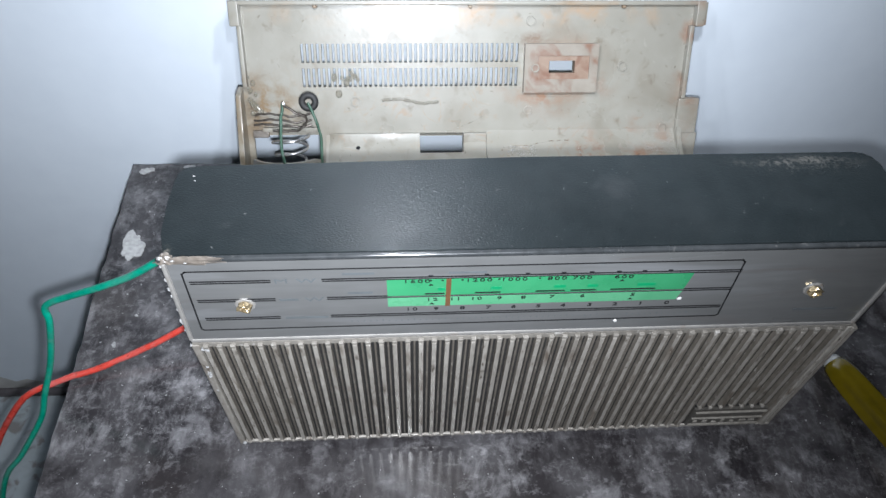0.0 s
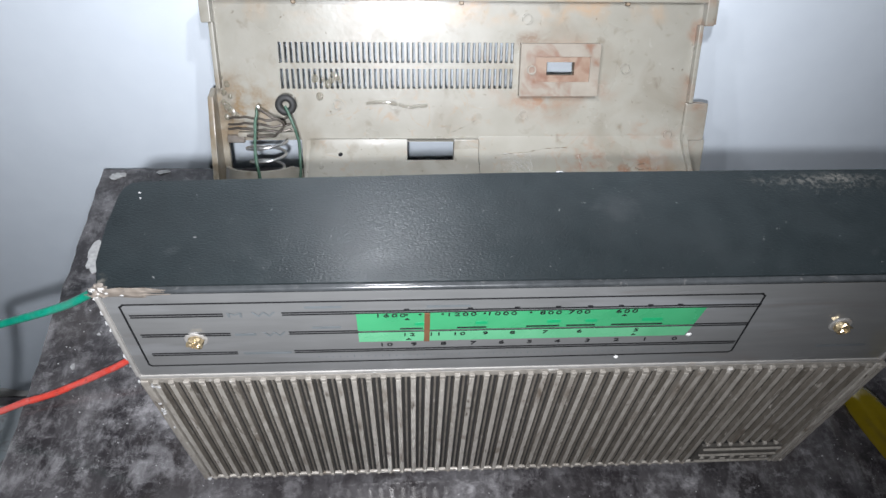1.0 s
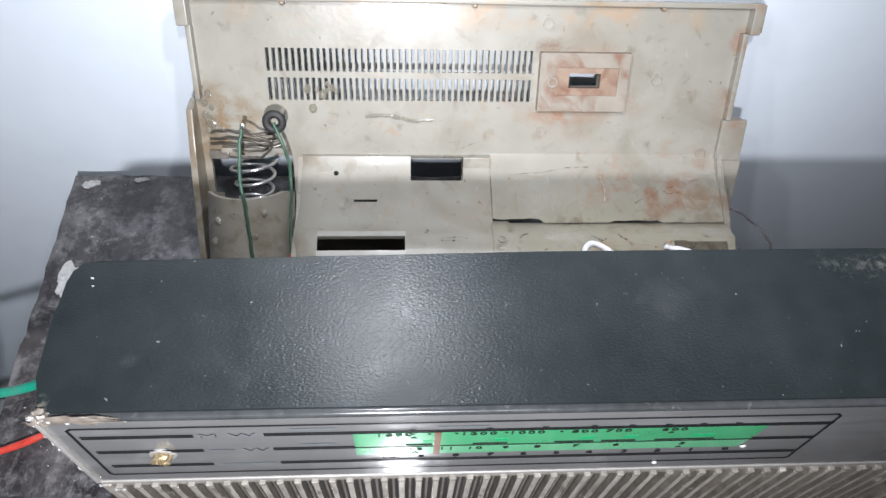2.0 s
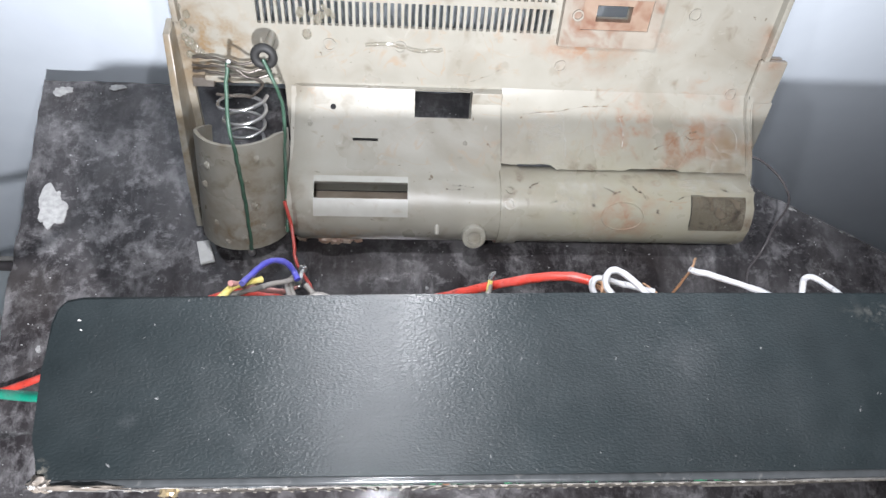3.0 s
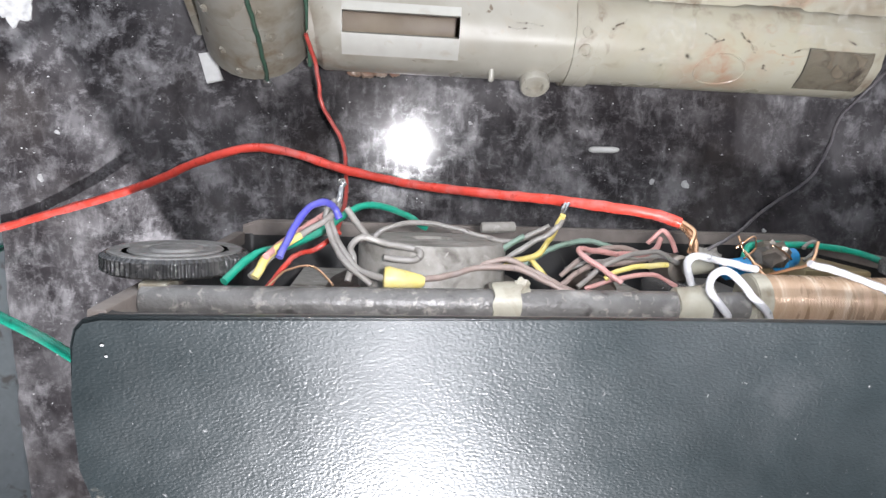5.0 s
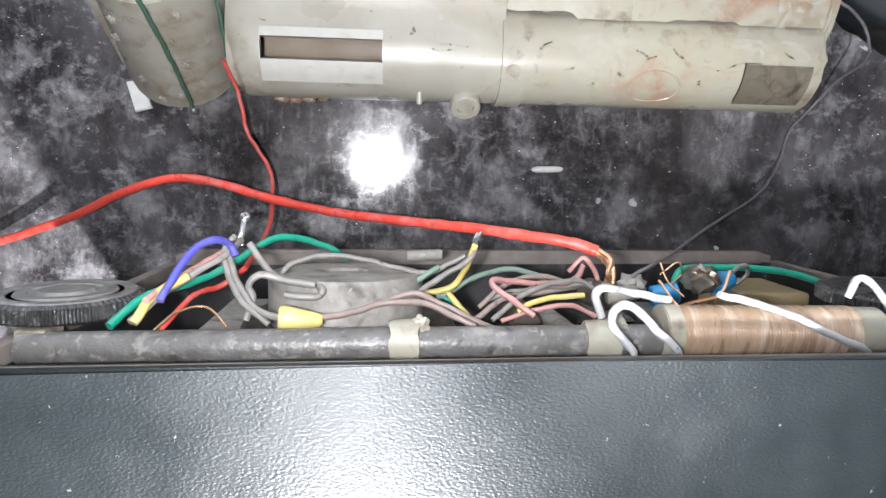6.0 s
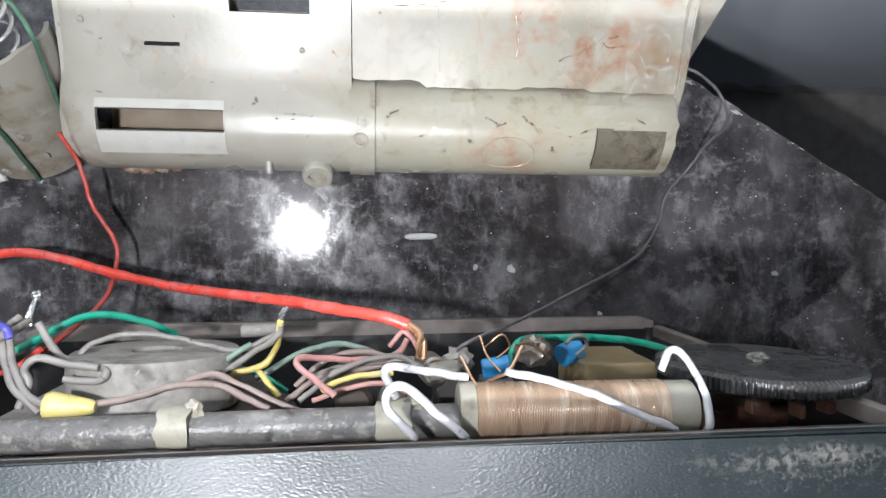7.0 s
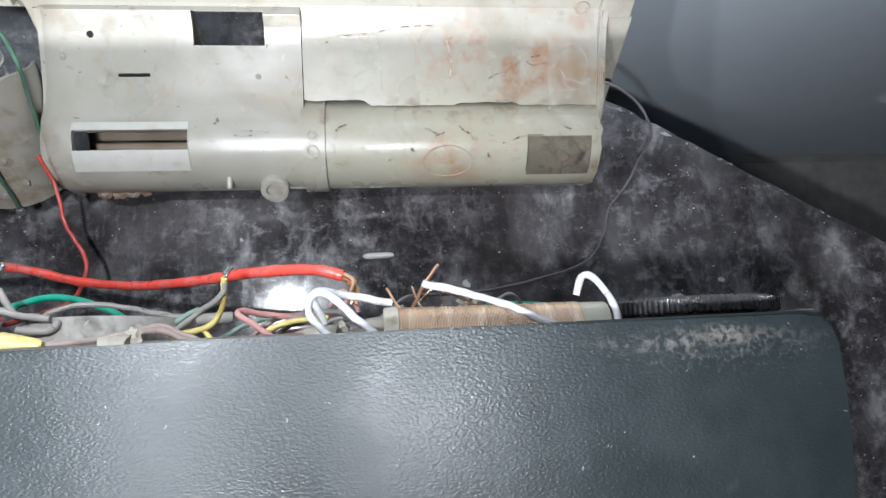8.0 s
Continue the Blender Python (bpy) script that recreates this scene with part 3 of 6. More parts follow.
def edge_chip(rng):
    """A pale chip where the slanting edge of the board is knocked, longer along the edge."""
    s = 0.02 + 0.45 * rng.random() ** 1.8
    x, y = 0.048 + 0.392 * s, 0.1905 - 0.2161 * s
    d, n = Vector((0.876, -0.483)), Vector((-0.483, -0.876))
    big = 2.2 if s < 0.30 and rng.random() < 0.35 else 1.0
    k, a, b = rng.uniform(0.0, 0.0012) * big, rng.uniform(0.0002, 0.0013) * big, rng.uniform(0.00008, 0.0003) * big
    c = Vector((x, y)) + n * (k + b)
    ring = []
    for q in range(9):
        w = 2 * math.pi * q / 9
        p = c + d * a * math.cos(w) * rng.uniform(0.6, 1.1) + n * b * math.sin(w) * rng.uniform(0.6, 1.1)
        ring.append((p.x, p.y))
    return prism(ring, 0.0001, 0.0003)


board = part("tabletop", prism(table_outline(), -0.022, 0.0), TABLE, table, angle=30)
part("edge_band", prism([(x * 0.9992, y * 0.999) for x, y in table_outline()], -0.030, -0.0222), TABLE_EDGE, table, "bare worn board edge")
for x, y in ((-0.17, 0.15), (-0.16, -0.26), (0.40, -0.26), (0.36, -0.02)):
    part("leg", box((x - 0.018, y - 0.018, FLOOR_Z), (x + 0.018, y + 0.018, -0.030), 0.002), TABLE_EDGE, table)
for i, (x, y, s, fl) in enumerate(((-0.1965, 0.1215, 0.0082, 1.5), (-0.2035, 0.184, 0.0055, 0.6), (-0.178, 0.187, 0.0045, 0.5), (-0.1893, 0.056, 0.0013, 1.4))):
    part("plaster_splash", blob((x, y, 0.0002), s, 30 + i, fl, 40), CHALK, board, "dried white splash")
chips = random.Random(6)
for i in range(90):
    part("edge_chip", edge_chip(chips), CHALK, board)
for i, (x, y, s) in enumerate(((0.1762, 0.0622, 0.0016), (0.0656, 0.0639, 0.0022), (0.0512, 0.0646, 0.0014), (-0.0252, 0.0846, 0.0010), (-0.1825, 0.0735, 0.0011), (0.102, 0.046, 0.0012))):
    part("plaster_fleck", blob((x, y, 0.0002), s, 60 + i, 1.0, 8), CHALK, board)


def crumbs():
    """Fine dust and crumbs strewn over the board."""
    rng = random.Random(9)
    bm = bmesh.new()
    for _ in range(640):
        x, y = rng.uniform(-0.20, 0.30), rng.uniform(-0.06, 0.185)
        if x > 0.048 + (0.1905 - y) * 1.78 or (-0.118 < x < 0.126 and -0.004 < y < 0.05):
            continue
        s = rng.uniform(0.00012, 0.00045)
        box((x, y, 0.00005), (x + s * rng.uniform(0.6, 2), y + s, 0.0002 + s * 0.5), bm=bm)
    return bm


tagged(part("crumbs", crumbs(), CHALK, None), "tiny pale crumbs and dust on the black tabletop", "dust", kind="stuff")

scrap = thing("paper_scrap", (-0.1255, 0.0996, 0), "small folded white paper scrap on the tabletop", "paper")
bm = prism([(-0.1297, 0.1052), (-0.1244, 0.1062), (-0.1208, 0.0960), (-0.1267, 0.0944)], 0.0003, 0.0022, 0.0004)
part("sheet", bm, LABEL, scrap)
chip = thing("plastic_chip", (0.0297, 0.0766, 0), "small white oval plastic chip on the tabletop", "chip")
part("body", turned([(0, 0.0), (0.0006, 0.0008), (0.0022, 0.0013), (0.0102, 0.0013), (0.0124, 0.0008), (0.0130, 0)], (0.0231, 0.0764, 0.0013), (0.0361, 0.0768, 0.0013), 12), LABEL, chip)

loop = thing("yellow_clip", (0.131, -0.046, 0), "small twisted yellow plastic clip on the tabletop", "clip")
bm = turned([(0.0008 * math.sin(a), 0.0030 + 0.0008 * math.cos(a)) for a in (2 * math.pi * k / 8 for k in range(8))], (0.1312, -0.0485, 0.0009), (0.1312, -0.0485, 1), 18, closed=True)
tube([(0.1312, -0.0455, 0.0010), (0.1300, -0.0420, 0.0012), (0.1278, -0.0385, 0.0012)], 0.0010, 8, 4, bm)
tube([(0.1312, -0.0455, 0.0010), (0.1322, -0.0420, 0.0014), (0.1335, -0.0385, 0.0012)], 0.0010, 8, 4, bm)
part("body", bm, DRIVER, loop)

driver = thing("screwdriver", (0.182, 0.0, 0), "screwdriver with a clear yellow ribbed plastic handle", "screwdriver")


def fluted(profile, a, b, seg=36, depth=0.0019, lobes=6):
    bm = turned(profile, a, b, seg)
    a, b = Vector(a), Vector(b)
    d = (b - a).normalized()
    length = max(h for h, _ in profile)
    for v in bm.verts:
        h = (v.co - a).dot(d)
        if 0.014 < h < length * 0.93:
            radial = v.co - a - d * h
            s = d.orthogonal().normalized()
            ang = math.atan2(radial.dot(d.cross(s)), radial.dot(s))
            v.co -= radial.normalized() * depth * (0.5 + 0.5 * math.cos(lobes * ang))
    return bm


H_A, H_B = (0.1696, 0.0295, 0.0082), (0.1996, -0.0606, 0.0082)
part("handle", fluted([(0, 0.003), (0.0008, 0.0050), (0.003, 0.0063), (0.008, 0.0072), (0.016, 0.0080), (0.03, 0.0082), (0.055, 0.0082), (0.075, 0.0078), (0.083, 0.0070), (0.090, 0.0060), (0.095, 0.005)], H_A, H_B), DRIVER, driver, "clear yellow ribbed handle")
part("end_cap", turned([(-0.0022, 0.0), (-0.0021, 0.0034), (-0.0014, 0.0041), (0.0004, 0.0043), (0.0008, 0.0)], H_A, H_B, 20), LABEL, driver, "pale chipped butt end")
part("shaft", turned([(0.0, 0.003), (0.09, 0.003), (0.10, 0.0026), (0.104, 0.0008)], H_B, (0.2296, -0.1507, 0.0082), 16), STEEL, driver, "steel shaft")

# ---- the radio ----
X0, X1, Y1, Z0, Z1 = -0.1160, 0.1252, 0.0400, 0.004, 0.1355
radio = thing("portable_radio", (0.0, 0.02, 0), "old black portable radio standing open, its back cover removed", "radio")


def shell(x0, x1, z0, z1, r, seg=5):
    """The rounded outline of the case seen from the front, as (x, z)."""
    out = []
    for cx, cz, a0 in ((x1 - r, z1 - r, 0), (x0 + r, z1 - r, 90), (x0 + r, z0 + r, 180), (x1 - r, z0 + r, 270)):
        out += [(cx + r * math.cos(radians(a0 + 90 * k / seg)), cz + r * math.sin(radians(a0 + 90 * k / seg))) for k in range(seg + 1)]
    return out


def back_line(x):
    """The case is a little deeper at its tuner end."""
    return 0.0400 + 0.0136 * x


def case_mesh():
    bm = bmesh.new()
    rows = []
    for y, back, grow in ((-0.0002, 0, -0.0012), (0.0012, 0, 0.0), (-0.0050, 1, 0.0), (-0.0018, 1, -0.0008), (0.0, 1, -0.0024), (0.0, 1, -0.0044), (0.004, 0, -0.0048)):
        rows.append([bm.verts.new((x + (0.0 if back or x > -0.1 else 0.0028 * max(0.0, z - 0.09) / 0.0455), y + back * back_line(x), z)) for x, z in shell(X0 - grow, X1 + grow, Z0 - grow, Z1 + grow, 0.0042)])
    n = len(rows[0])
    for a, b in zip(rows, rows[1:]):
        for i in range(n):
            bm.faces.new((a[i], a[(i + 1) % n], b[(i + 1) % n], b[i]))
    bm.faces.new(rows[-1])
    return bm


case = part("case", case_mesh(), CASE_PLASTIC, radio, "hollow black plastic case, open at the back")
TOP = [(-0.1128, -0.0008), (-0.1150, 0.008), (-0.1160, 0.022), (-0.1162, 0.033), (-0.1155, 0.0362), (-0.1138, 0.0382), (-0.1105, 0.0390), (0.0, 0.0408), (0.1170, 0.0420), (0.1212, 0.0413), (0.1240, 0.0390), (0.1254, 0.0350), (0.1250, 0.022), (0.1243, 0.008), (0.1236, -0.0008)]
part("top_cover", prism(TOP, Z1 - 0.0012, Z1 + 0.0010, 0.0008), BLACK_VINYL, case, "black leatherette covering with pebbled grain")
part("cover_edge", prism([(x * 0.9985, y - 0.0002) for x, y in TOP[5:10]] + [(0.117, 0.0395), (-0.1105, 0.0365)], Z1 - 0.0024, Z1 - 0.00125), CASE_RIM, case, "dusty cut edge of the covering")
part("front_edge", box((X0 + 0.0012, -0.0018, 0.1344), (X1 - 0.0012, 0.0002, Z1 + 0.0008), 0.0008, 4), SHINY_EDGE, case, "shiny black front edge")
part("bottom_rim", prism([(X0 + 0.004, 0.0372), (X1 - 0.004, 0.0402), (X1 - 0.004, 0.0440), (X1 - 0.009, 0.0456), (X0 + 0.010, 0.0438), (X0 + 0.004, 0.0415)], 0.0042, 0.0085, 0.0008), CASE_RIM, case, "dusty bottom rim")
for x in (-0.096, 0.104):
    for y in (0.008, 0.034):
        part("foot", turned([(0, 0.0045), (0.0036, 0.005), (0.0042, 0.005)], (x, y, 0.0), (x, y, 0.01), 16), RUBBER, radio)
for i, (x, y, s) in enumerate(((-0.1099, 0.0334, 0.0004), (-0.1092, 0.0312, 0.0003))):
    part("scratch", blob((x, y, Z1 + 0.0008), s, 80 + i, 0.7, 8), CHALK, case)


part("worn_edge", wad((-0.1045, -0.0015, 0.1354), 0.0010, 5, (8.6, 0.6, 1.6), 0.6), WORN_VINYL, case, "scraped pale front edge")
part("worn_corner", wad((-0.1118, -0.0008, 0.1354), 0.0015, 9, (1.6, 1.0, 1.2), 0.6), WORN_VINYL, case, "chipped pale corner")
for i, (x, y, z, k) in enumerate(((-0.1130, -0.0014, 0.1366, 1.0), (-0.1120, -0.0016, 0.1352, 0.7), (-0.1134, -0.0010, 0.1348, 0.8), (-0.1095, -0.0021, 0.1362, 0.5), (-0.1060, -0.0021, 0.1352, 0.5))):
    part("chip", wad((x, y, z), 0.0005 * k, i * 3.7, (1.5, 0.7, 0.8), 0.8), CHALK, case)
for i, (x, z, k) in enumerate(((-0.1138, 0.1330, 0.9), (-0.1144, 0.1262, 0.7), (-0.1148, 0.1215, 0.6), (-0.1149, 0.1180, 0.8), (-0.1153, 0.1105, 0.6), (-0.1158, 0.1040, 0.9), (-0.1161, 0.0985, 0.6), (-0.1166, 0.0890, 0.7))):
    part("chip", wad((x, -0.0014, z), 0.00045 * k, i * 2.3, (0.9, 0.8, 1.2 + 0.9 * (i % 3)), 0.8), CHALK, case)
for i, (x, z, k) in enumerate(((-0.1130, 0.0862, 1.3), (-0.1118, 0.0856, 1.0), (-0.1148, 0.0740, 0.8), (-0.1150, 0.0690, 1.2), (-0.1152, 0.0670, 0.9), (-0.1150, 0.0560, 0.7), (-0.1146, 0.0075, 1.3))):
    part("chip", wad((x, -0.0013, z), 0.0006 * k, i * 1.9, (0.9, 0.7, 1.2 + 0.7 * (i % 2)), 0.8), CHALK, case)

# front panel with the dial
def drawn_in(bm):
    """The front narrows a little towards its upper corner."""
    for v in bm.verts:
        if v.co.x < -0.10 and v.co.z > 0.09:
            v.co.x += 0.0028 * (v.co.z - 0.09) / 0.0455
    return bm


face = part("dial_panel", drawn_in(box((-0.1152, -0.0012, 0.0922), (0.1205, 0.0006, 0.1345), 0.0004, 2)), PANEL, radio, "brushed grey metal dial panel")
part("panel_trim", box((-0.1160, -0.0016, 0.0908), (0.1212, 0.0002, 0.0926), 0.0005, 2), TRIM, face, "worn silver strip")
# black strip painted in for the shaded gap below the panel strip
part("trim_gap", box((-0.1156, -0.0006, 0.0894), (0.1210, 0.0002, 0.0909)), GRILLE_BACK, face, "near-black strip for the shade under the panel")
part("side_trim", drawn_in(box((-0.1164, -0.0020, 0.0926), (-0.1150, 0.0002, 0.1340), 0.0005, 2)), TRIM, face, "scratched silver strip")
part("side_trim", box((0.1200, -0.0020, 0.0919), (0.1216, 0.0002, 0.1340), 0.0005, 2), TRIM, face, "scratched silver strip")
FY = -0.0014


def stroke(points, width, y=FY, closed=False):
    """A thin printed line through (x, z) points, lying on the panel."""
    bm = bmesh.new()
    pts = [Vector((x, 0, z)) for x, z in points]
    for a, b in zip(pts, pts[1:] + ([pts[0]] if closed else [])):
        d = (b - a).normalized()
        n = Vector((-d.z, 0, d.x)) * width / 2
        e = d * width / 2
        lo = [bm.verts.new(v + Vector((0, y, 0))) for v in (a - n - e, b - n + e, b + n + e, a + n - e)]
        hi = [bm.verts.new(v.co + Vector((0, -0.00012, 0))) for v in lo]
        bm.faces.new(hi)
        for i in range(4):
            bm.faces.new((lo[i], lo[(i + 1) % 4], hi[(i + 1) % 4], hi[i]))
    return bm


part("dial_outline", stroke([(-0.1078, 0.1300), (-0.1089, 0.1290), (-0.1104, 0.0992), (-0.1096, 0.0984), (0.0668, 0.0990), (0.0677, 0.0998), (0.0660, 0.1290), (0.0650, 0.1300)], 0.0005, closed=True), INK, face, "thin black outline")
for z, left in ((0.1245, -0.0672), (0.1149, -0.0666), (0.1048, -0.0664)):
    for a, b in (((-0.1075, -0.0834)) , (left, 0.0665)):
        part("dial_line", stroke([(a, z + 0.0005), (b, z + 0.0005)], 0.0005), INK, face)
        part("dial_line", stroke([(a, z - 0.0005), (b, z - 0.0005)], 0.00045), INK, face)


def plate(x0, x1, z0, z1, lean=0.0, y=FY + 0.0001, thick=0.00025):
    bm = bmesh.new()
    lo = [bm.verts.new((x, y, z)) for x, z in ((x0, z0), (x1 - lean, z0), (x1, z1), (x0, z1))]
    hi = [bm.verts.new(v.co + Vector((0, -thick, 0))) for v in lo]
    bm.faces.new(hi)
    for i in range(4):
        bm.faces.new((lo[i], lo[(i + 1) % 4], hi[(i + 1) % 4], hi[i]))
    return bm


scale = part("dial_scale", plate(-0.0474, 0.0513, 0.1154, 0.1239, 0.001), GREEN_SCALE, face, "bright green tuning scale")
part("lower_scale", plate(-0.0474, 0.0503, 0.1096, 0.1144, 0.001), GREEN_PALE, scale, "pale green lower scale")
part("pointer", plate(-0.0286, -0.0270, 0.1096, 0.1240, 0.0, FY - 0.0002), POINTER, face, "orange tuning pointer")


def printed(text, x, z, size, mat, parent, stretch=1.25, y=FY - 0.00027):
    """Raised print, one part for each character."""
    step = size * 0.66 * stretch
    for k, letter in enumerate(text):
        data = bpy.data.curves.new("digit", "FONT")
        data.body, data.size, data.align_x, data.align_y, data.extrude = letter, size, "CENTER", "CENTER", 0.00006
        data.offset = 0.00003 if letter.isdigit() else 0.0
        tmp = bpy.data.objects.new("digit", data)
        me = bpy.data.meshes.new_from_object(tmp)
        bpy.data.objects.remove(tmp)
        me.transform(Matrix.Translation((x + (k - (len(text) - 1) / 2) * step, y, z)) @ Matrix.Rotation(radians(90), 4, "X") @ Matrix.Diagonal((stretch, 1, 1, 1)))
        bm = bmesh.new()
        bm.from_mesh(me)
        bmesh.ops.remove_doubles(bm, verts=bm.verts[:], dist=0.000002)
        part("letter" if letter.isalpha() else "digit", bm, mat, parent, angle=30)


for s, x in (("1600", -0.0380), ("1200", -0.0183), ("1000", -0.0070), ("800", 0.0068), ("700", 0.0149), ("600", 0.0285)):
    printed(s, x, 0.1230, 0.0023, INK, scale, 1.5)
for s, x in (("12", -0.0330), ("11", -0.0254), ("10", -0.0185), ("9", -0.0108), ("8", -0.0029), ("7", 0.0066), ("6", 0.0168), ("5", 0.0337)):
    printed(s, x, 0.1131, 0.0022, INK, scale, 1.5)
for s, x in zip("10 9 8 7 6 5 4 3 2 1 0".split(), (-0.0397, -0.0315, -0.0228, -0.0141, -0.0056, 0.0028, 0.0112, 0.0203, 0.0290, 0.0377, 0.0468)):
    printed(s, x, 0.1079, 0.0023, INK, face, 1.5)
for s, x, z in (("M", -0.0800, 0.1246), ("W", -0.0722, 0.1246), ("W", -0.0708, 0.1147)):
    printed(s, x, z, 0.0030, FAINT, face, 2.0)
for x, z, w in ((-0.0790, 0.1146, 0.003), (-0.0785, 0.1044, 0.003), (-0.0715, 0.1044, 0.004), (-0.0560, 0.1273, 0.005), (-0.0560, 0.1174, 0.004), (-0.022, 0.1268, 0.006), (0.102, 0.1015, 0.008)):
    part("rubbed_word", plate(x - w, x + w, z - 0.0005, z + 0.0005, 0, FY, 0.00008), FAINT, face)
for x in (-0.0335, -0.0298, -0.0235, -0.0118, 0.0012):
    part("dial_dot", turned([(0, 0.0004), (0.0001, 0.0004)], (x, FY - 0.0002, 0.1233), (x, FY - 0.001, 0.1233), 10), INK, scale)
for x in (-0.0335, -0.0160, -0.0030, 0.0085, 0.0175, 0.0262, 0.0345, 0.0430):
    part("dial_tick", plate(x - 0.0007, x + 0.0007, 0.1254, 0.1260, 0, FY - 0.0001), INK, face)
for x, w in ((-0.0322, 0.0032), (-0.0150, 0.0042), (0.0055, 0.0048), (0.0165, 0.0042), (0.0330, 0.0075)):
    part("dial_bar", plate(x - w, x + w, 0.1161, 0.1166, 0, FY - 0.0001), INK, scale)
    part("worn_word", plate(x + 0.001, x + 0.001 + w * 0.8, 0.1178, 0.1192, 0, FY - 0.0001, 0.0001), material("worn_green_print", (0.005, 0.20, 0.08), (0.01, 0.27, 0.10), 300, 0.4), scale)


def arrow(x, z, s=0.0008):
    bm = bmesh.new()
    lo = [bm.verts.new((x + a * s, FY - 0.00013, z + b * s)) for a, b in ((-1, 0), (1, 0), (0, 1.1))]
    hi = [bm.verts.new(v.co + Vector((0, -0.00015, 0))) for v in lo]
    bm.faces.new(hi)
    for i in range(3):
        bm.faces.new((lo[i], lo[(i + 1) % 3], hi[(i + 1) % 3], hi[i]))
    return bm


for x, z in ((-0.0334, 0.1207), (0.0283, 0.1207), (-0.0330, 0.1104), (0.0335, 0.1104)):
    part("dial_arrow", arrow(x, z), INK, scale)
for k in range(56):
    part("log_tick", plate(-0.060 + k * 0.0021, -0.0597 + k * 0.0021, 0.1010, 0.1016 + 0.0006 * (k % 5 == 0), 0, FY, 0.00006), FAINT, face)


def bare_shaft(x, z):
    """A split brass spindle that lost its knob, in a round hole."""
    hole = part("spindle_collar", turned([(0, 0.0033), (0.0004, 0.0033), (0.0007, 0.0030), (0.0007, 0.0026)], (x, -0.0010, z), (x, -0.01, z), 24), TRIM, face, "silver collar")
    bm = turned([(0, 0.0020), (0.0010, 0.0021), (0.0018, 0.0023), (0.0025, 0.0022), (0.0028, 0.0014), (0.0020, 0.0010), (0.0018, 0.0)], (x, -0.0006, z), (x, -0.02, z), 20)
    rng = random.Random(int(x * 1e4))
    for v in bm.verts:
        if v.co.y < -0.002:
            v.co += Vector((rng.uniform(-1, 1), rng.uniform(-0.6, 0.6), rng.uniform(-1, 1))) * 0.0006
    part("spindle", bm, BRASS, hole, "ragged tarnished brass spindle", 25)


bare_shaft(-0.0933, 0.1125)
bare_shaft(0.0960, 0.1132)
part("glue_dot", turned([(0, 0.0007), (0.0004, 0.0005), (0.0006, 0)], (0.0316, -0.0012, 0.0972), (0.0316, -0.01, 0.0972), 10), LABEL, face, "small white speck")
part("glue_dot", turned([(0, 0.0009), (0.0003, 0.0006), (0.0005, 0)], (0.0505, FY - 0.0003, 0.1102), (0.0505, -0.01, 0.1102), 8), LABEL, face)

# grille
# backing close behind the slats, coloured as the shade between them
grille = part("grille_back", box((-0.1158, 0.0002, 0.0066), (0.1232, 0.0024, 0.0890)), GRILLE_BACK, radio, "near-black backing for the shade behind the grille")
part("grille_rail", box((-0.1164, -0.0008, 0.0866), (0.1238, 0.0006, 0.0895), 0.0003, 2), GRILLE_TIP, radio, "dirty grey upper rail")
part("grille_rail", box((-0.1164, -0.0008, 0.0058), (0.1238, 0.0006, 0.0076), 0.0004, 2), GRILLE, radio, "dirty grey lower rail")
part("grille_side", box((-0.1168, -0.0014, 0.0058), (-0.1140, 0.0008, 0.0884), 0.0006, 2), GRILLE, radio)
part("grille_side", box((0.1214, -0.0014, 0.0058), (0.1242, 0.0008, 0.0884), 0.0006, 2), GRILLE, radio)


def bar_mesh(w, crest, depth, z0, z1, mat, name):
    """A ribbed slat: a lighter crest between two darker flanks."""
    bm = bmesh.new()
    a, b = w / 2, crest / 2
    rows = []
    for z, k in ((z0, 0.25), (z0 + 0.0022, 1.0), (z1 - 0.0010, 1.0), (z1, 0.75)):
        rows.append([bm.verts.new(p) for p in ((-a, 0, z), (-b, -depth * k, z), (b, -depth * k, z), (a, 0, z))])
    for p, q in zip(rows, rows[1:]):
        for i in range(4):
            bm.faces.new((p[i], p[(i + 1) % 4], q[(i + 1) % 4], q[i]))
    bm.faces.new(rows[0])
    bm.faces.new(rows[-1])
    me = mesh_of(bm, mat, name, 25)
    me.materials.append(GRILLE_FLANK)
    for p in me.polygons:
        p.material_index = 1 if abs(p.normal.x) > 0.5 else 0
    return me


def stub_mesh(w, depth, mat):
    return mesh_of(box((-w / 2, -depth, 0.0), (w / 2, 0, 0.0016), 0.0003, 1), mat, "nub", 30)


PITCH = 0.00472
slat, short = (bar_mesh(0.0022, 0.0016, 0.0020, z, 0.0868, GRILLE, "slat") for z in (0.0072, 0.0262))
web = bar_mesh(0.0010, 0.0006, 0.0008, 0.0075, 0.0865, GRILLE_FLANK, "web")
nub = stub_mesh(0.0014, 0.0026, GRILLE)
for i in range(51):
    x = -0.1120 + i * PITCH
    behind_badge = 0.085 < x < 0.1165
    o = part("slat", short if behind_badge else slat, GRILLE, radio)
    o.matrix_basis = Matrix.Translation((x, 0.0004, 0))
    n = part("slat_tip", nub, GRILLE, radio)
    n.matrix_basis = Matrix.Translation((x, 0.0006, 0.0256 if behind_badge else 0.0078))
    if i < 50:
        o = part("web", web, GRILLE, radio)
        o.matrix_basis = Matrix.Translation((x + PITCH / 2, 0.0004, 0))
top_nub = mesh_of(box((-0.0010, -0.0023, 0.0), (0.0010, 0, 0.0019), 0.0003, 1), GRILLE_TIP, "nub", 30)
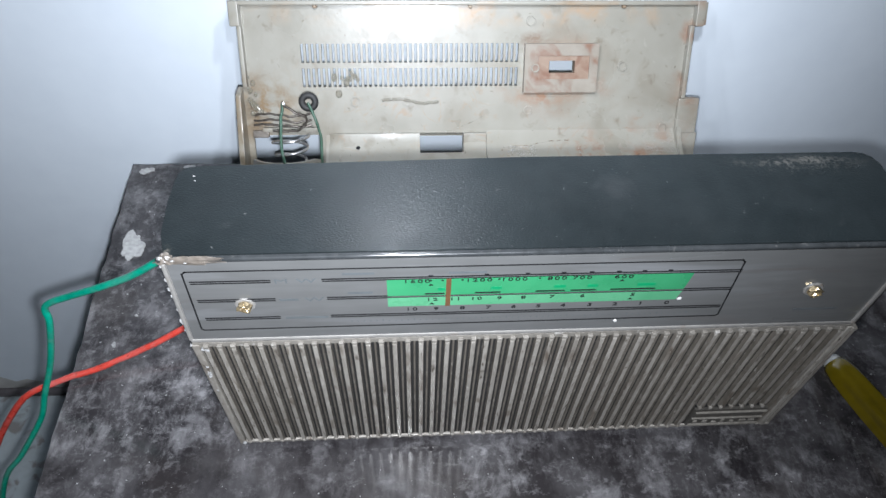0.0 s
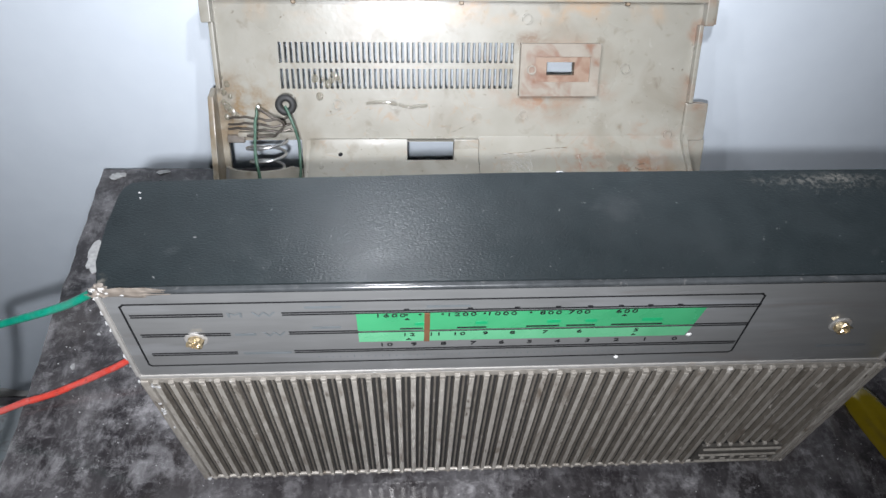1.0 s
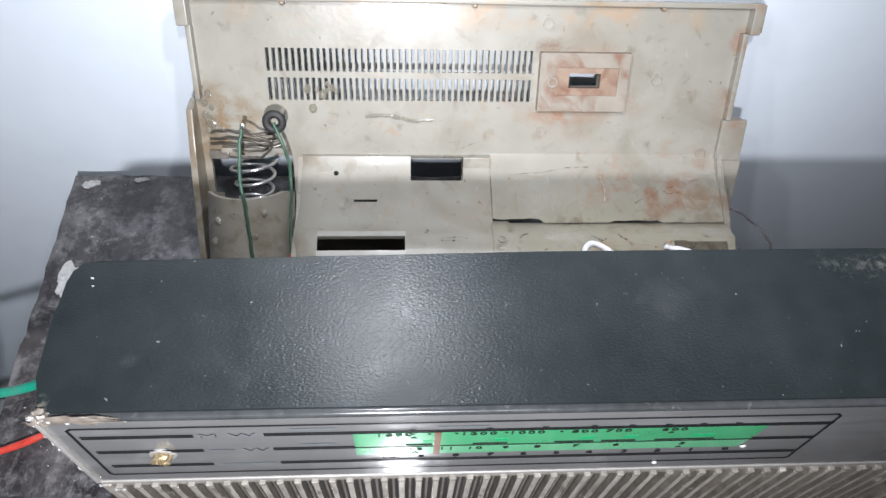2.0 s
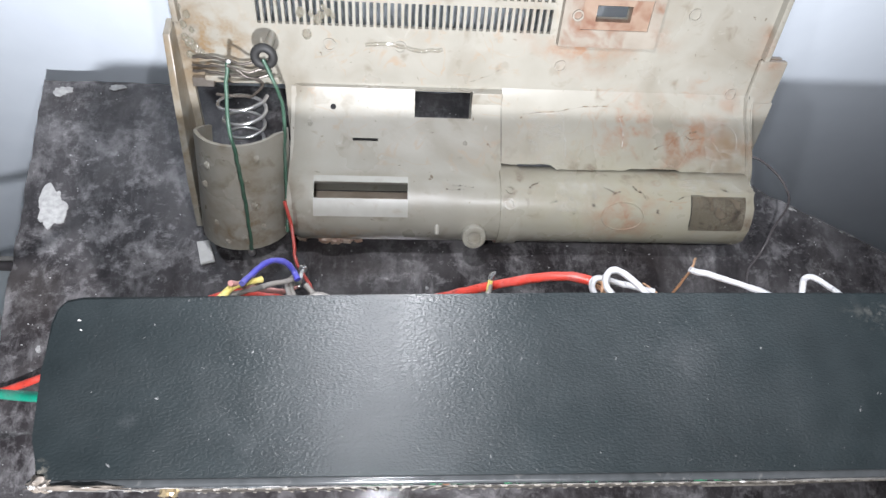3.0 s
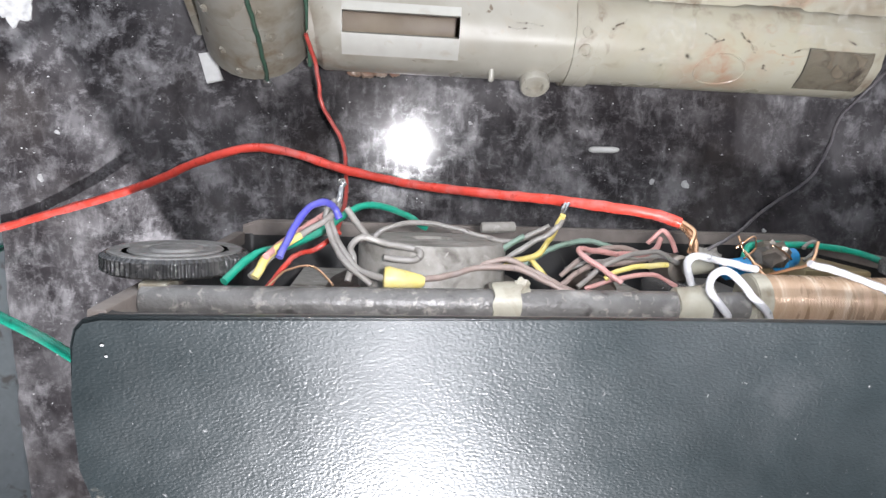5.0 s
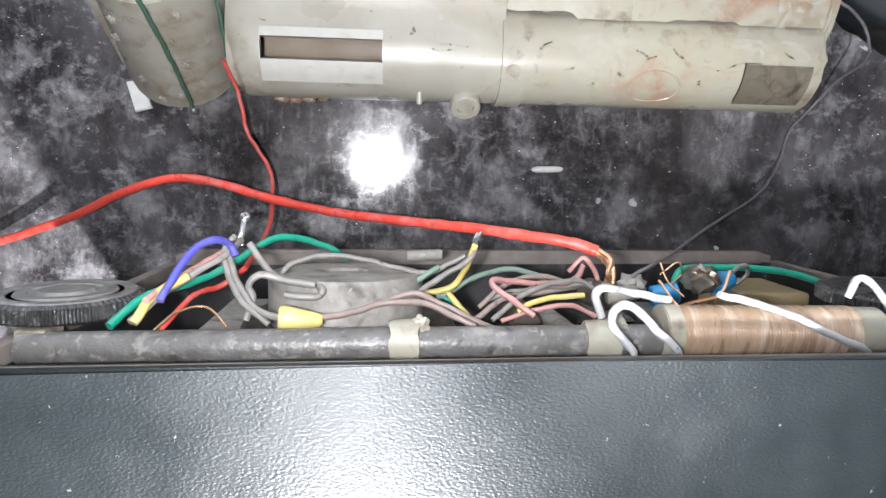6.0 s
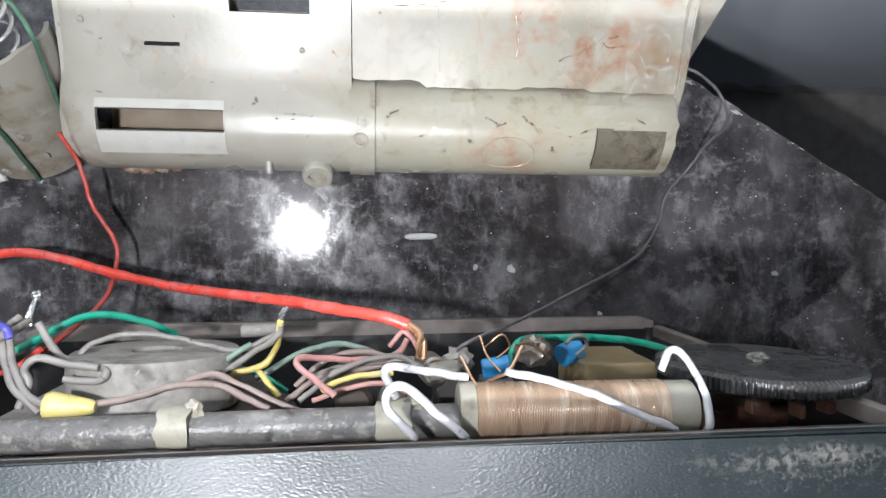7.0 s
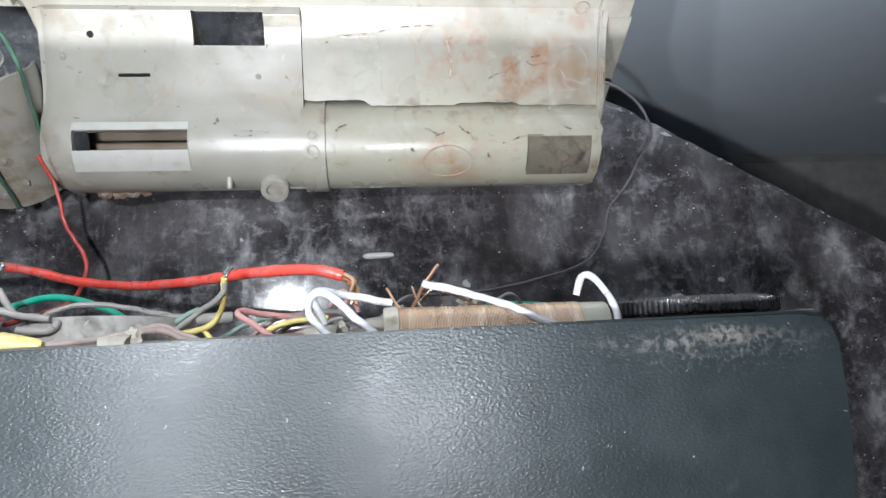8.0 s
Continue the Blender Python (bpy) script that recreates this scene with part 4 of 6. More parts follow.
for i in range(51):
    o = part("slat_top", top_nub, GRILLE_TIP, radio)
    o.matrix_basis = Matrix.Translation((-0.1120 + i * PITCH, 0.0004, 0.0866))
badge = part("badge", box((0.0852, -0.0012, 0.0082), (0.1190, 0.0004, 0.0236), 0.0004, 2), GRILLE_DARK, radio, "dull embossed metal badge")
for z, h in ((0.0212, 0.0010), (0.0158, 0.0007), (0.0096, 0.0009)):
    part("badge_rail", box((0.0858, -0.0022, z), (0.1186, -0.0011, z + h), 0.0003, 1), GRILLE_TIP, badge)
rng = random.Random(3)
for k in range(7):
    x = 0.0875 + k * 0.0043
    part("badge_mark", box((x, -0.0019, 0.0112), (x + rng.uniform(0.0016, 0.0032), -0.0011, 0.0112 + rng.uniform(0.0012, 0.0034)), 0.0003, 1), GRILLE_TIP, badge)

# inside of the radio
board_ob = part("circuit_board", box((X0 + 0.004, 0.0065, 0.010), (X1 - 0.004, 0.0085, 0.118)), BOARD, radio, "brown circuit board")
MX, MZ = -0.0437, 0.0795
speaker = part("speaker_frame", turned([(0, 0.044), (0.002, 0.044), (0.004, 0.040), (0.021, 0.030), (0.0232, 0.026)], (MX, 0.0115, 0.0640), (MX, 0.060, 0.0640), 40), DARK_METAL, radio, "dull grey loudspeaker basket")
part("speaker_magnet", turned([(0, 0.0200), (0.0008, 0.0208), (0.0125, 0.0208), (0.0138, 0.0200), (0.0140, 0.006), (0.0132, 0.0052), (0.0132, 0.0)], (MX, 0.0345, MZ), (MX, 0.06, MZ - 0.0008), 48), MAGNET, speaker, "grey round loudspeaker magnet")
rod = part("ferrite_rod", turned([(0, 0.0030), (0.0006, 0.0036), (0.194, 0.0036), (0.1946, 0.0030)], (-0.1110, 0.0368, 0.1140), (0.10, 0.0400, 0.1140), 24), FERRITE, radio, "dark grey ferrite aerial rod")
part("coil_former", turned([(0, 0.0060), (0.0522, 0.0060), (0.0528, 0.0052)], (0.0300, 0.0408, 0.1142), (0.09, 0.0408, 0.1142), 28), PAPER, rod, "waxed paper coil sleeve")


def windings():
    """Fine copper turns laid side by side."""
    prof, h = [], 0.0
    n = 120
    for k in range(n):
        step = 0.0423 / n
        prof += [(k * step, 0.00615), (k * step + step * 0.25, 0.00626 + 0.00003 * noise.noise((k * 0.31, 0, 0))), (k * step + step * 0.75, 0.00626)]
    return turned(prof + [(0.0423, 0.00615)], (0.0335, 0.0408, 0.1142), (0.09, 0.0408, 0.1142), 26)


part("coil", windings(), COPPER, rod, "fine copper winding", 60)
part("coil_collar", turned([(0, 0.0064), (0.0032, 0.0066), (0.0034, 0.0058)], (0.0302, 0.0408, 0.1142), (0.09, 0.0408, 0.1142), 24), PAPER, rod, "torn paper collar")
for x, w, tilt in ((-0.0318, 0.0064, 0.0), (0.0125, 0.0072, 0.0003)):
    bm = turned([(0, 0.0044), (w * 0.5, 0.0047), (w, 0.0048 + tilt), (w, 0.0036)], (x, 0.0388, 0.1140), (x + 1, 0.0388, 0.1140), 32)
    for v in bm.verts:
        v.co.x += 0.0007 * noise.noise(v.co * 420)
        v.co += Vector(noise.noise_vector(v.co * 300)) * 0.0003
    cl = part("rod_clip", bm, PAPER, rod, "torn cream paper clip")
    part("clip_flap", wad((x + w + 0.0004, 0.0424, 0.1150), 0.0018, x * 90, (1.0, 1.2, 0.5)), PAPER, cl)


def knurled(cx, cy, cz, r, thick, teeth, name, label):
    """A thumb wheel on a level axis, its toothed rim turned up and its face to the back."""
    bm = bmesh.new()
    rows = []
    for y, deep in ((0.0, 0.93), (0.0007, 1.0), (thick - 0.0007, 1.0), (thick, 0.93)):
        ring = []
        for i in range(teeth * 4):
            a = 2 * math.pi * i / (teeth * 4)
            k = 1.0 if i % 4 < 2 else 1.0 - 0.030 * (deep == 1.0)
            ring.append(bm.verts.new((cx + r * deep * k * math.cos(a), cy + y, cz + r * deep * k * math.sin(a))))
        rows.append(ring)
    n = teeth * 4
    for p, q in zip(rows, rows[1:]):
        for i in range(n):
            bm.faces.new((p[i], p[(i + 1) % n], q[(i + 1) % n], q[i]))
    bm.faces.new(rows[0])
    bm.faces.new(rows[-1])
    return part(name, bm, KNOB, radio, label, 20)


left = knurled(-0.1085, 0.0412, 0.0970, 0.0172, 0.0046, 72, "volume_wheel", "dusty black knurled volume wheel")
part("wheel_face", turned([(0.0, 0.0156), (0.0004, 0.0153), (0.0004, 0.0128), (0.0001, 0.0124), (0.0001, 0.0112), (0.0006, 0.0108), (0.0006, 0.0084), (0.0002, 0.0080), (0.0002, 0.0064), (0.0009, 0.0058), (0.0010, 0.0)], (-0.1085, 0.0457, 0.0970), (-0.1085, 0.06, 0.0970), 40), DUSTY_FACE, left, "dusty grey moulded face")
right = knurled(0.1097, 0.0428, 0.0959, 0.0248, 0.0044, 120, "tuning_wheel", "dusty black knurled tuning wheel")
part("wheel_screw", wad((0.1097, 0.0478, 0.0965), 0.0023, 4, (1.0, 0.6, 1.0)), MAGNET, right, "pale corroded screw head")
part("wheel_mount", box((-0.1115, 0.030, 0.106), (-0.1050, 0.0410, 0.1150), 0.0008, 2), PAPER, radio, "cream plastic mount")
part("wheel_bracket", box((0.0990, 0.020, 0.078), (0.1205, 0.0350, 0.0940), 0.0008, 2), RUST_METAL, radio, "rusty brown tuner bracket")
for x0, x1, y0, y1, z0, z1 in ((0.0985, 0.1030, 0.0380, 0.0412, 0.1090, 0.1124), (0.1105, 0.1120, 0.0366, 0.0400, 0.1075, 0.1125), (0.1172, 0.1196, 0.0375, 0.0405, 0.1080, 0.1122)):
    part("bracket_tab", box((x0, y0, z0), (x1, y1, z1), 0.0005, 2), RUST_METAL, radio, "rusty metal tab")
part("bracket_arm", prism([(0.1205, 0.0395), (0.1330, 0.0372), (0.1345, 0.0390), (0.1215, 0.0424)], 0.1095, 0.1118, 0.0004), RUST_METAL, radio, "rusty metal arm")
part("side_rail", box((X0 + 0.0012, 0.0345, 0.0090), (X0 + 0.0052, 0.0392, 0.1320), 0.0006, 2), CASE_RIM, case)
part("side_rail", box((X1 - 0.0052, 0.0380, 0.0090), (X1 - 0.0012, 0.0424, 0.1320), 0.0006, 2), CASE_RIM, case)
part("trimmer_box", box((0.0705, 0.0260, 0.050), (0.0925, 0.0425, 0.0762), 0.0012, 2), AMBER, radio, "amber plastic trimmer box")
for x in (0.075, 0.081, 0.087):
    part("trimmer_pin", turned([(0, 0.0012), (0.0012, 0.0012), (0.0014, 0)], (x, 0.036, 0.0761), (x, 0.036, 0.09), 10), BRASS, radio)


def can(a, b, r, mat, name, label):
    d = (Vector(b) - Vector(a)).length
    return part(name, turned([(0, r * 0.8), (d * 0.06, r), (d * 0.94, r), (d, r * 0.8)], a, b, 18), mat, radio, label)


can((0.0405, 0.0425, 0.0830), (0.0480, 0.0440, 0.0840), 0.0030, CAPBLUE, "capacitor", "small blue capacitor")
can((0.0660, 0.0430, 0.0690), (0.0720, 0.0450, 0.0660), 0.0034, CAPBLUE, "capacitor", "small blue capacitor")
part("crumpled_foil", wad((0.0540, 0.0478, 0.0840), 0.0042, 3, (1.0, 0.9, 1.2)), TARNISH, radio, "crumpled brown foil wad")
part("crumpled_paper", wad((0.0335, 0.0460, 0.0860), 0.0037, 7, (1.0, 0.8, 1.1)), MAGNET, radio, "crumpled grey paper wad")
can((0.0255, 0.0440, 0.0900), (0.0335, 0.0450, 0.0900), 0.0022, PAPER, "resistor", "pale dusty resistor")
can((-0.0270, 0.0495, 0.0580), (-0.0160, 0.0500, 0.0570), 0.0018, MAGNET, "resistor", "dull grey resistor")
can((0.0270, 0.0415, 0.0700), (0.0280, 0.0425, 0.0840), 0.0040, TARNISH, "capacitor", "dull metal can")
can((0.0060, 0.0330, 0.0600), (0.0065, 0.0335, 0.0800), 0.0050, BOARD, "capacitor", "dark brown can capacitor")
can((0.0170, 0.0300, 0.0600), (0.0170, 0.0310, 0.0830), 0.0042, MAGNET, "capacitor", "grey can capacitor")
part("coil_can", box((0.0300, 0.0240, 0.0500), (0.0400, 0.0340, 0.0760), 0.0006, 2), STEEL, radio, "square metal coil can")
part("coil_can", box((0.0445, 0.0240, 0.0500), (0.0545, 0.0340, 0.0740), 0.0006, 2), STEEL, radio, "square metal coil can")
part("card_strip", box((-0.0860, 0.0280, 0.0300), (-0.0650, 0.0300, 0.0930), 0.0004, 1), MAGNET, radio, "grey card strip")
part("wire_nut", fluted([(0, 0.0010), (0.0008, 0.0016), (0.0050, 0.0024), (0.0088, 0.0030), (0.0098, 0.0027), (0.0100, 0.0016)], (-0.0472, 0.0417, 0.1080), (-0.0592, 0.0425, 0.1085), 16, 0.0004, 4), WIRES["yellow"], radio, "yellow tape joint on the wires")

R = 0.00080
inner = [
    ("blue", R * 1.1, [(-0.0800, 0.0481, 0.1180), (-0.0783, 0.0527, 0.1133), (-0.0757, 0.0577, 0.1087), (-0.0723, 0.0595, 0.1040), (-0.0696, 0.0579, 0.1000), (-0.0684, 0.0553, 0.1000)]),
    ("grey", R * 1.1, [(-0.0697, 0.0578, 0.0900), (-0.0711, 0.0550, 0.0945), (-0.0682, 0.0485, 0.0990), (-0.0630, 0.0431, 0.1035), (-0.0554, 0.0419, 0.1080)]),
    ("grey", R, [(-0.0703, 0.0590, 0.0920), (-0.0722, 0.0556, 0.0955), (-0.0700, 0.0495, 0.0990), (-0.0660, 0.0445, 0.1030), (-0.0600, 0.0400, 0.1050)]),
    ("grey", R * 1.1, [(-0.0674, 0.0571, 0.0900), (-0.0620, 0.0507, 0.0925), (-0.0580, 0.0489, 0.0950), (-0.0507, 0.0482, 0.0975), (-0.0479, 0.0471, 0.1000), (-0.0501, 0.0453, 0.1000), (-0.0572, 0.0460, 0.1000)]),
    ("grey", R * 1.1, [(-0.0660, 0.0400, 0.1020), (-0.0648, 0.0448, 0.1000), (-0.0654, 0.0482, 0.1000), (-0.0628, 0.0508, 0.1000), (-0.0571, 0.0496, 0.1000), (-0.0495, 0.0484, 0.1000)]),
    ("grey", R * 0.9, [(-0.0616, 0.0471, 0.0850), (-0.0569, 0.0513, 0.0840), (-0.0494, 0.0531, 0.0830), (-0.0395, 0.0521, 0.0820), (-0.0306, 0.0502, 0.0830), (-0.0218, 0.0490, 0.0840), (-0.0117, 0.0539, 0.0850)]),
    ("pink", R, [(-0.0827, 0.0484, 0.1180), (-0.0791, 0.0514, 0.1040), (-0.0734, 0.0549, 0.0900), (-0.0700, 0.0575, 0.0880)]),
    ("grey", R, [(-0.0861, 0.0438, 0.1180), (-0.0806, 0.0492, 0.1087), (-0.0712, 0.0552, 0.0993), (-0.0694, 0.0578, 0.0900)]),
    ("yellow", R * 1.2, [(-0.0764, 0.0520, 0.1100), (-0.0826, 0.0483, 0.1150), (-0.0850, 0.0438, 0.1190)]),
    ("green", R * 1.25, [(-0.0939, 0.0408, 0.1100), (-0.0884, 0.0458, 0.1000), (-0.0788, 0.0478, 0.0900), (-0.0721, 0.0515, 0.0825), (-0.0659, 0.0556, 0.0750), (-0.0599, 0.0563, 0.0700), (-0.0518, 0.0537, 0.0650), (-0.0447, 0.0492, 0.0600)]),
    ("red", R * 0.9, [(-0.0870, 0.0360, 0.1030), (-0.0843, 0.0393, 0.1000), (-0.0805, 0.0442, 0.0925), (-0.0754, 0.0454, 0.0850), (-0.0692, 0.0501, 0.0850)]),
    ("brown", R, [(-0.0518, 0.0417, 0.1080), (-0.0422, 0.0422, 0.1040), (-0.0339, 0.0439, 0.1000), (-0.0233, 0.0445, 0.1017), (-0.0166, 0.0417, 0.1033), (-0.0113, 0.0395, 0.1050)]),
    ("brown", R, [(-0.0320, 0.0440, 0.0960), (-0.0260, 0.0458, 0.0965), (-0.0200, 0.0440, 0.0980), (-0.0120, 0.0400, 0.0990), (-0.0050, 0.0370, 0.0990)]),
    ("sage", R, [(-0.0300, 0.0420, 0.0880), (-0.0245, 0.0473, 0.0865), (-0.0189, 0.0508, 0.0850)]),
    ("yellow", R, [(-0.0104, 0.0578, 0.0935), (-0.0123, 0.0500, 0.0880), (-0.0165, 0.0455, 0.0880), (-0.0243, 0.0437, 0.0880), (-0.0286, 0.0421, 0.0880)]),
    ("yellow", R, [(-0.0172, 0.0449, 0.0870), (-0.0140, 0.0415, 0.0890), (-0.0113, 0.0385, 0.0900)]),
    ("grey", R, [(-0.0300, 0.0406, 0.0880), (-0.0186, 0.0488, 0.0897), (-0.0116, 0.0536, 0.0913), (-0.0103, 0.0570, 0.0930)]),
    ("sage", R, [(-0.0189, 0.0406, 0.0800), (-0.0152, 0.0426, 0.0783), (-0.0068, 0.0471, 0.0767), (0.0041, 0.0485, 0.0750), (0.0129, 0.0459, 0.0750)]),
    ("green", R * 0.9, [(-0.0230, 0.0430, 0.0780), (-0.0170, 0.0410, 0.0790), (-0.0110, 0.0370, 0.0790)]),
    ("pink", R, [(0.0032, 0.0418, 0.1040), (-0.0021, 0.0453, 0.1010), (-0.0063, 0.0480, 0.0980), (-0.0048, 0.0488, 0.0940), (0.0043, 0.0475, 0.0900), (0.0164, 0.0475, 0.0875), (0.0204, 0.0515, 0.0850)]),
    ("grey", R, [(-0.0052, 0.0408, 0.0800), (0.0023, 0.0432, 0.0800), (0.0131, 0.0442, 0.0800), (0.0208, 0.0451, 0.0800)]),
    ("brown", R, [(-0.0098, 0.0373, 0.0900), (-0.0012, 0.0427, 0.0875), (0.0079, 0.0437, 0.0850), (0.0184, 0.0457, 0.0850)]),
    ("grey", R, [(-0.0010, 0.0400, 0.0880), (0.0060, 0.0455, 0.0880), (0.0140, 0.0460, 0.0870), (0.0220, 0.0470, 0.0880)]),
    ("yellow", R * 0.9, [(0.0000, 0.0420, 0.1000), (0.0028, 0.0442, 0.1000), (0.0102, 0.0459, 0.1000), (0.0164, 0.0463, 0.1000)]),
    ("pink", R * 0.8, [(0.0160, 0.0500, 0.0870), (0.0190, 0.0540, 0.0880), (0.0215, 0.0520, 0.0880), (0.0235, 0.0480, 0.0880)]),
    ("white", R * 1.1, [(0.0165, 0.0440, 0.1130), (0.0151, 0.0472, 0.1140), (0.0142, 0.0495, 0.1152), (0.0157, 0.0513, 0.1164), (0.0216, 0.0502, 0.1152), (0.0322, 0.0482, 0.1140)]),
    ("white", R * 1.1, [(0.0200, 0.0385, 0.1250), (0.0190, 0.0402, 0.1258), (0.0152, 0.0444, 0.1263), (0.0144, 0.0480, 0.1267), (0.0162, 0.0498, 0.1270), (0.0191, 0.0490, 0.1270), (0.0237, 0.0447, 0.1270), (0.0286, 0.0406, 0.1260), (0.0310, 0.0375, 0.1240)]),
    ("white", R * 1.1, [(0.0386, 0.0516, 0.1236), (0.0463, 0.0497, 0.1230), (0.0580, 0.0460, 0.1223), (0.0676, 0.0416, 0.1225), (0.0727, 0.0397, 0.1225), (0.0760, 0.0380, 0.1215)]),
    ("white", R * 1.1, [(0.0768, 0.0488, 0.1120), (0.0781, 0.0527, 0.1126), (0.0800, 0.0531, 0.1132), (0.0822, 0.0497, 0.1160), (0.0833, 0.0453, 0.1195), (0.0830, 0.0398, 0.1220), (0.0826, 0.0370, 0.1215)]),
    ("green", R * 1.3, [(0.0488, 0.0408, 0.0800), (0.0501, 0.0474, 0.0772), (0.0559, 0.0494, 0.0745), (0.0714, 0.0495, 0.0735), (0.0870, 0.0480, 0.0731), (0.1000, 0.0443, 0.0728)]),
    ("copper", R * 0.45, [(0.0350, 0.0440, 0.1080), (0.0375, 0.0480, 0.1150), (0.0392, 0.0516, 0.1230), (0.0425, 0.0560, 0.1200)]),
    ("copper", R * 0.35, [(0.0455, 0.0520, 0.0980), (0.0490, 0.0515, 0.0930), (0.0530, 0.0500, 0.0900), (0.0570, 0.0470, 0.0890)]),
    ("copper", R * 0.3, [(0.0400, 0.0500, 0.0900), (0.0440, 0.0535, 0.0910), (0.0470, 0.0500, 0.0880), (0.0430, 0.0470, 0.0890)]),
    ("copper", R * 0.35, [(0.0380, 0.0540, 0.0940), (0.0395, 0.0490, 0.0960), (0.0420, 0.0460, 0.1000)]),
    ("grey", R * 0.7, [(0.0620, 0.0500, 0.0860), (0.0665, 0.0520, 0.0840), (0.0700, 0.0490, 0.0800), (0.0670, 0.0455, 0.0800)]),
    ("grey", R * 0.9, [(-0.0060, 0.0390, 0.0960), (0.0020, 0.0445, 0.0930), (0.0100, 0.0475, 0.0915), (0.0180, 0.0480, 0.0900), (0.0240, 0.0450, 0.0890)]),
    ("brown", R * 0.9, [(-0.0080, 0.0400, 0.0860), (0.0010, 0.0470, 0.0850), (0.0110, 0.0480, 0.0840), (0.0190, 0.0450, 0.0830)]),
    ("pink", R * 0.8, [(-0.0030, 0.0380, 0.0930), (0.0060, 0.0420, 0.0960), (0.0140, 0.0430, 0.0970), (0.0210, 0.0400, 0.0960)]),
    ("copper", R * 0.4, [(0.0310, 0.0520, 0.1100), (0.0340, 0.0465, 0.1150), (0.0365, 0.0440, 0.1180)]),
    ("copper", R * 0.35, [(-0.0840, 0.0395, 0.1130), (-0.0800, 0.0435, 0.1080), (-0.0740, 0.0440, 0.1050), (-0.0690, 0.0400, 0.1080)]),
]
for tone, r, pts in inner:
    part("wire", tube(pts, r, 10, wobble=0.00035), WIRES[tone], radio, tone.replace("sage", "faded green") + " insulated wire inside the radio" if tone != "copper" else "thin bare copper strand")


def twist(points, r, seed):
    bm = bmesh.new()
    rng = random.Random(seed)
    for k in range(3):
        tube([Vector(p) + Vector((rng.uniform(-1, 1), rng.uniform(-1, 1), rng.uniform(-1, 1))) * r * 0.8 for p in points], r * 0.6, 6, 3, bm)
    return bm


part("bare_end", twist([(-0.0697, 0.0570, 0.0900), (-0.0693, 0.0595, 0.0900), (-0.0690, 0.0625, 0.0880)], 0.0007, 1), STEEL, radio, "twisted bare wire end")
part("bare_end", twist([(-0.0106, 0.0570, 0.0930), (-0.0100, 0.0590, 0.0930), (-0.0095, 0.0603, 0.0925)], 0.0008, 2), STEEL, radio, "twisted bare wire end")
part("solder_blob", wad((-0.0690, 0.0634, 0.0868), 0.0012, 6, (1.0, 1.0, 1.0), 0.3), STEEL, radio)

# ---- the loose leads ----
supply = thing("red_lead", (-0.105, 0.071, 0.03), "thick red insulated wire joined to the radio, lying over the tabletop", "wire")
part("sleeve", tube([(0.0201, 0.0570, 0.0966), (0.0132, 0.0590, 0.0950), (0.0039, 0.0599, 0.0900), (-0.0103, 0.0606, 0.0780), (-0.0270, 0.0608, 0.0635), (-0.0482, 0.0618, 0.0490), (-0.0703, 0.0650, 0.0380), (-0.0890, 0.0700, 0.0350), (-0.1045, 0.0711, 0.0340), (-0.1225, 0.0655, 0.0290), (-0.1420, 0.0570, 0.0200), (-0.1650, 0.0490, 0.0110), (-0.1900, 0.0410, 0.0042), (-0.2080, 0.0350, 0.0030), (-0.2300, 0.0290, -0.0080), (-0.2700, 0.0220, -0.0700), (-0.3100, 0.0180, -0.1700), (-0.3500, 0.0150, -0.2700), (-0.4100, 0.0100, -0.3055), (-0.5200, -0.0200, -0.3078)], 0.00150, 12, wobble=0.0002), WIRES["red"], supply)
part("bare_end", twist([(0.0201, 0.0570, 0.0966), (0.0222, 0.0548, 0.0985), (0.0230, 0.0520, 0.0990), (0.0228, 0.0490, 0.0995)], 0.0011, 5), WIRES["copper"], supply, "twisted bare copper end")

LEAD_A, LEAD_B = Vector((0.0039, 0.0599, 0.0900)), Vector((-0.0270, 0.0608, 0.0635))
run = (LEAD_B - LEAD_A).normalized()
top_side = (Vector((0, 0.35, 1)) - run * run.dot(Vector((0, 0.35, 1)))).normalized()
for k in range(11):
    spot = LEAD_A.lerp(LEAD_B, 0.05 + 0.043 * k + 0.02 * (k > 5)) + top_side * 0.00142
    part("print_mark", tube([spot - run * 0.0003, spot + run * (0.0002 + 0.0002 * (k % 3))], 0.00026, 6, 1, smooth=False), INK, supply)

lead = thing("green_lead", (-0.14, 0.021, 0.10), "green insulated wire hanging from the radio's side to the floor", "wire")
part("sleeve", tube([(-0.1165, 0.0190, 0.1165), (-0.1230, 0.0200, 0.1120), (-0.1400, 0.0225, 0.0985), (-0.1550, 0.0250, 0.0890), (-0.1701, 0.0280, 0.0800), (-0.1810, 0.0298, 0.0735), (-0.1850, 0.0298, 0.0690), (-0.1860, 0.0285, 0.0610), (-0.1960, 0.0265, 0.0350), (-0.2070, 0.0225, 0.0120), (-0.2150, 0.0195, -0.0050), (-0.2340, 0.0140, -0.0320), (-0.2520, 0.0100, -0.0560), (-0.2860, 0.0020, -0.1300), (-0.3300, -0.0080, -0.2300), (-0.3700, -0.0200, -0.3000), (-0.4500, -0.0400, -0.3080)], 0.00138, 10), WIRES["green"], lead)
part("joint", turned([(0, 0.0016), (0.002, 0.0024), (0.0045, 0.002), (0.0052, 0.0012)], (-0.1150, 0.0188, 0.1175), (-0.1230, 0.0194, 0.1132), 12), LABEL, lead, "white taped joint")

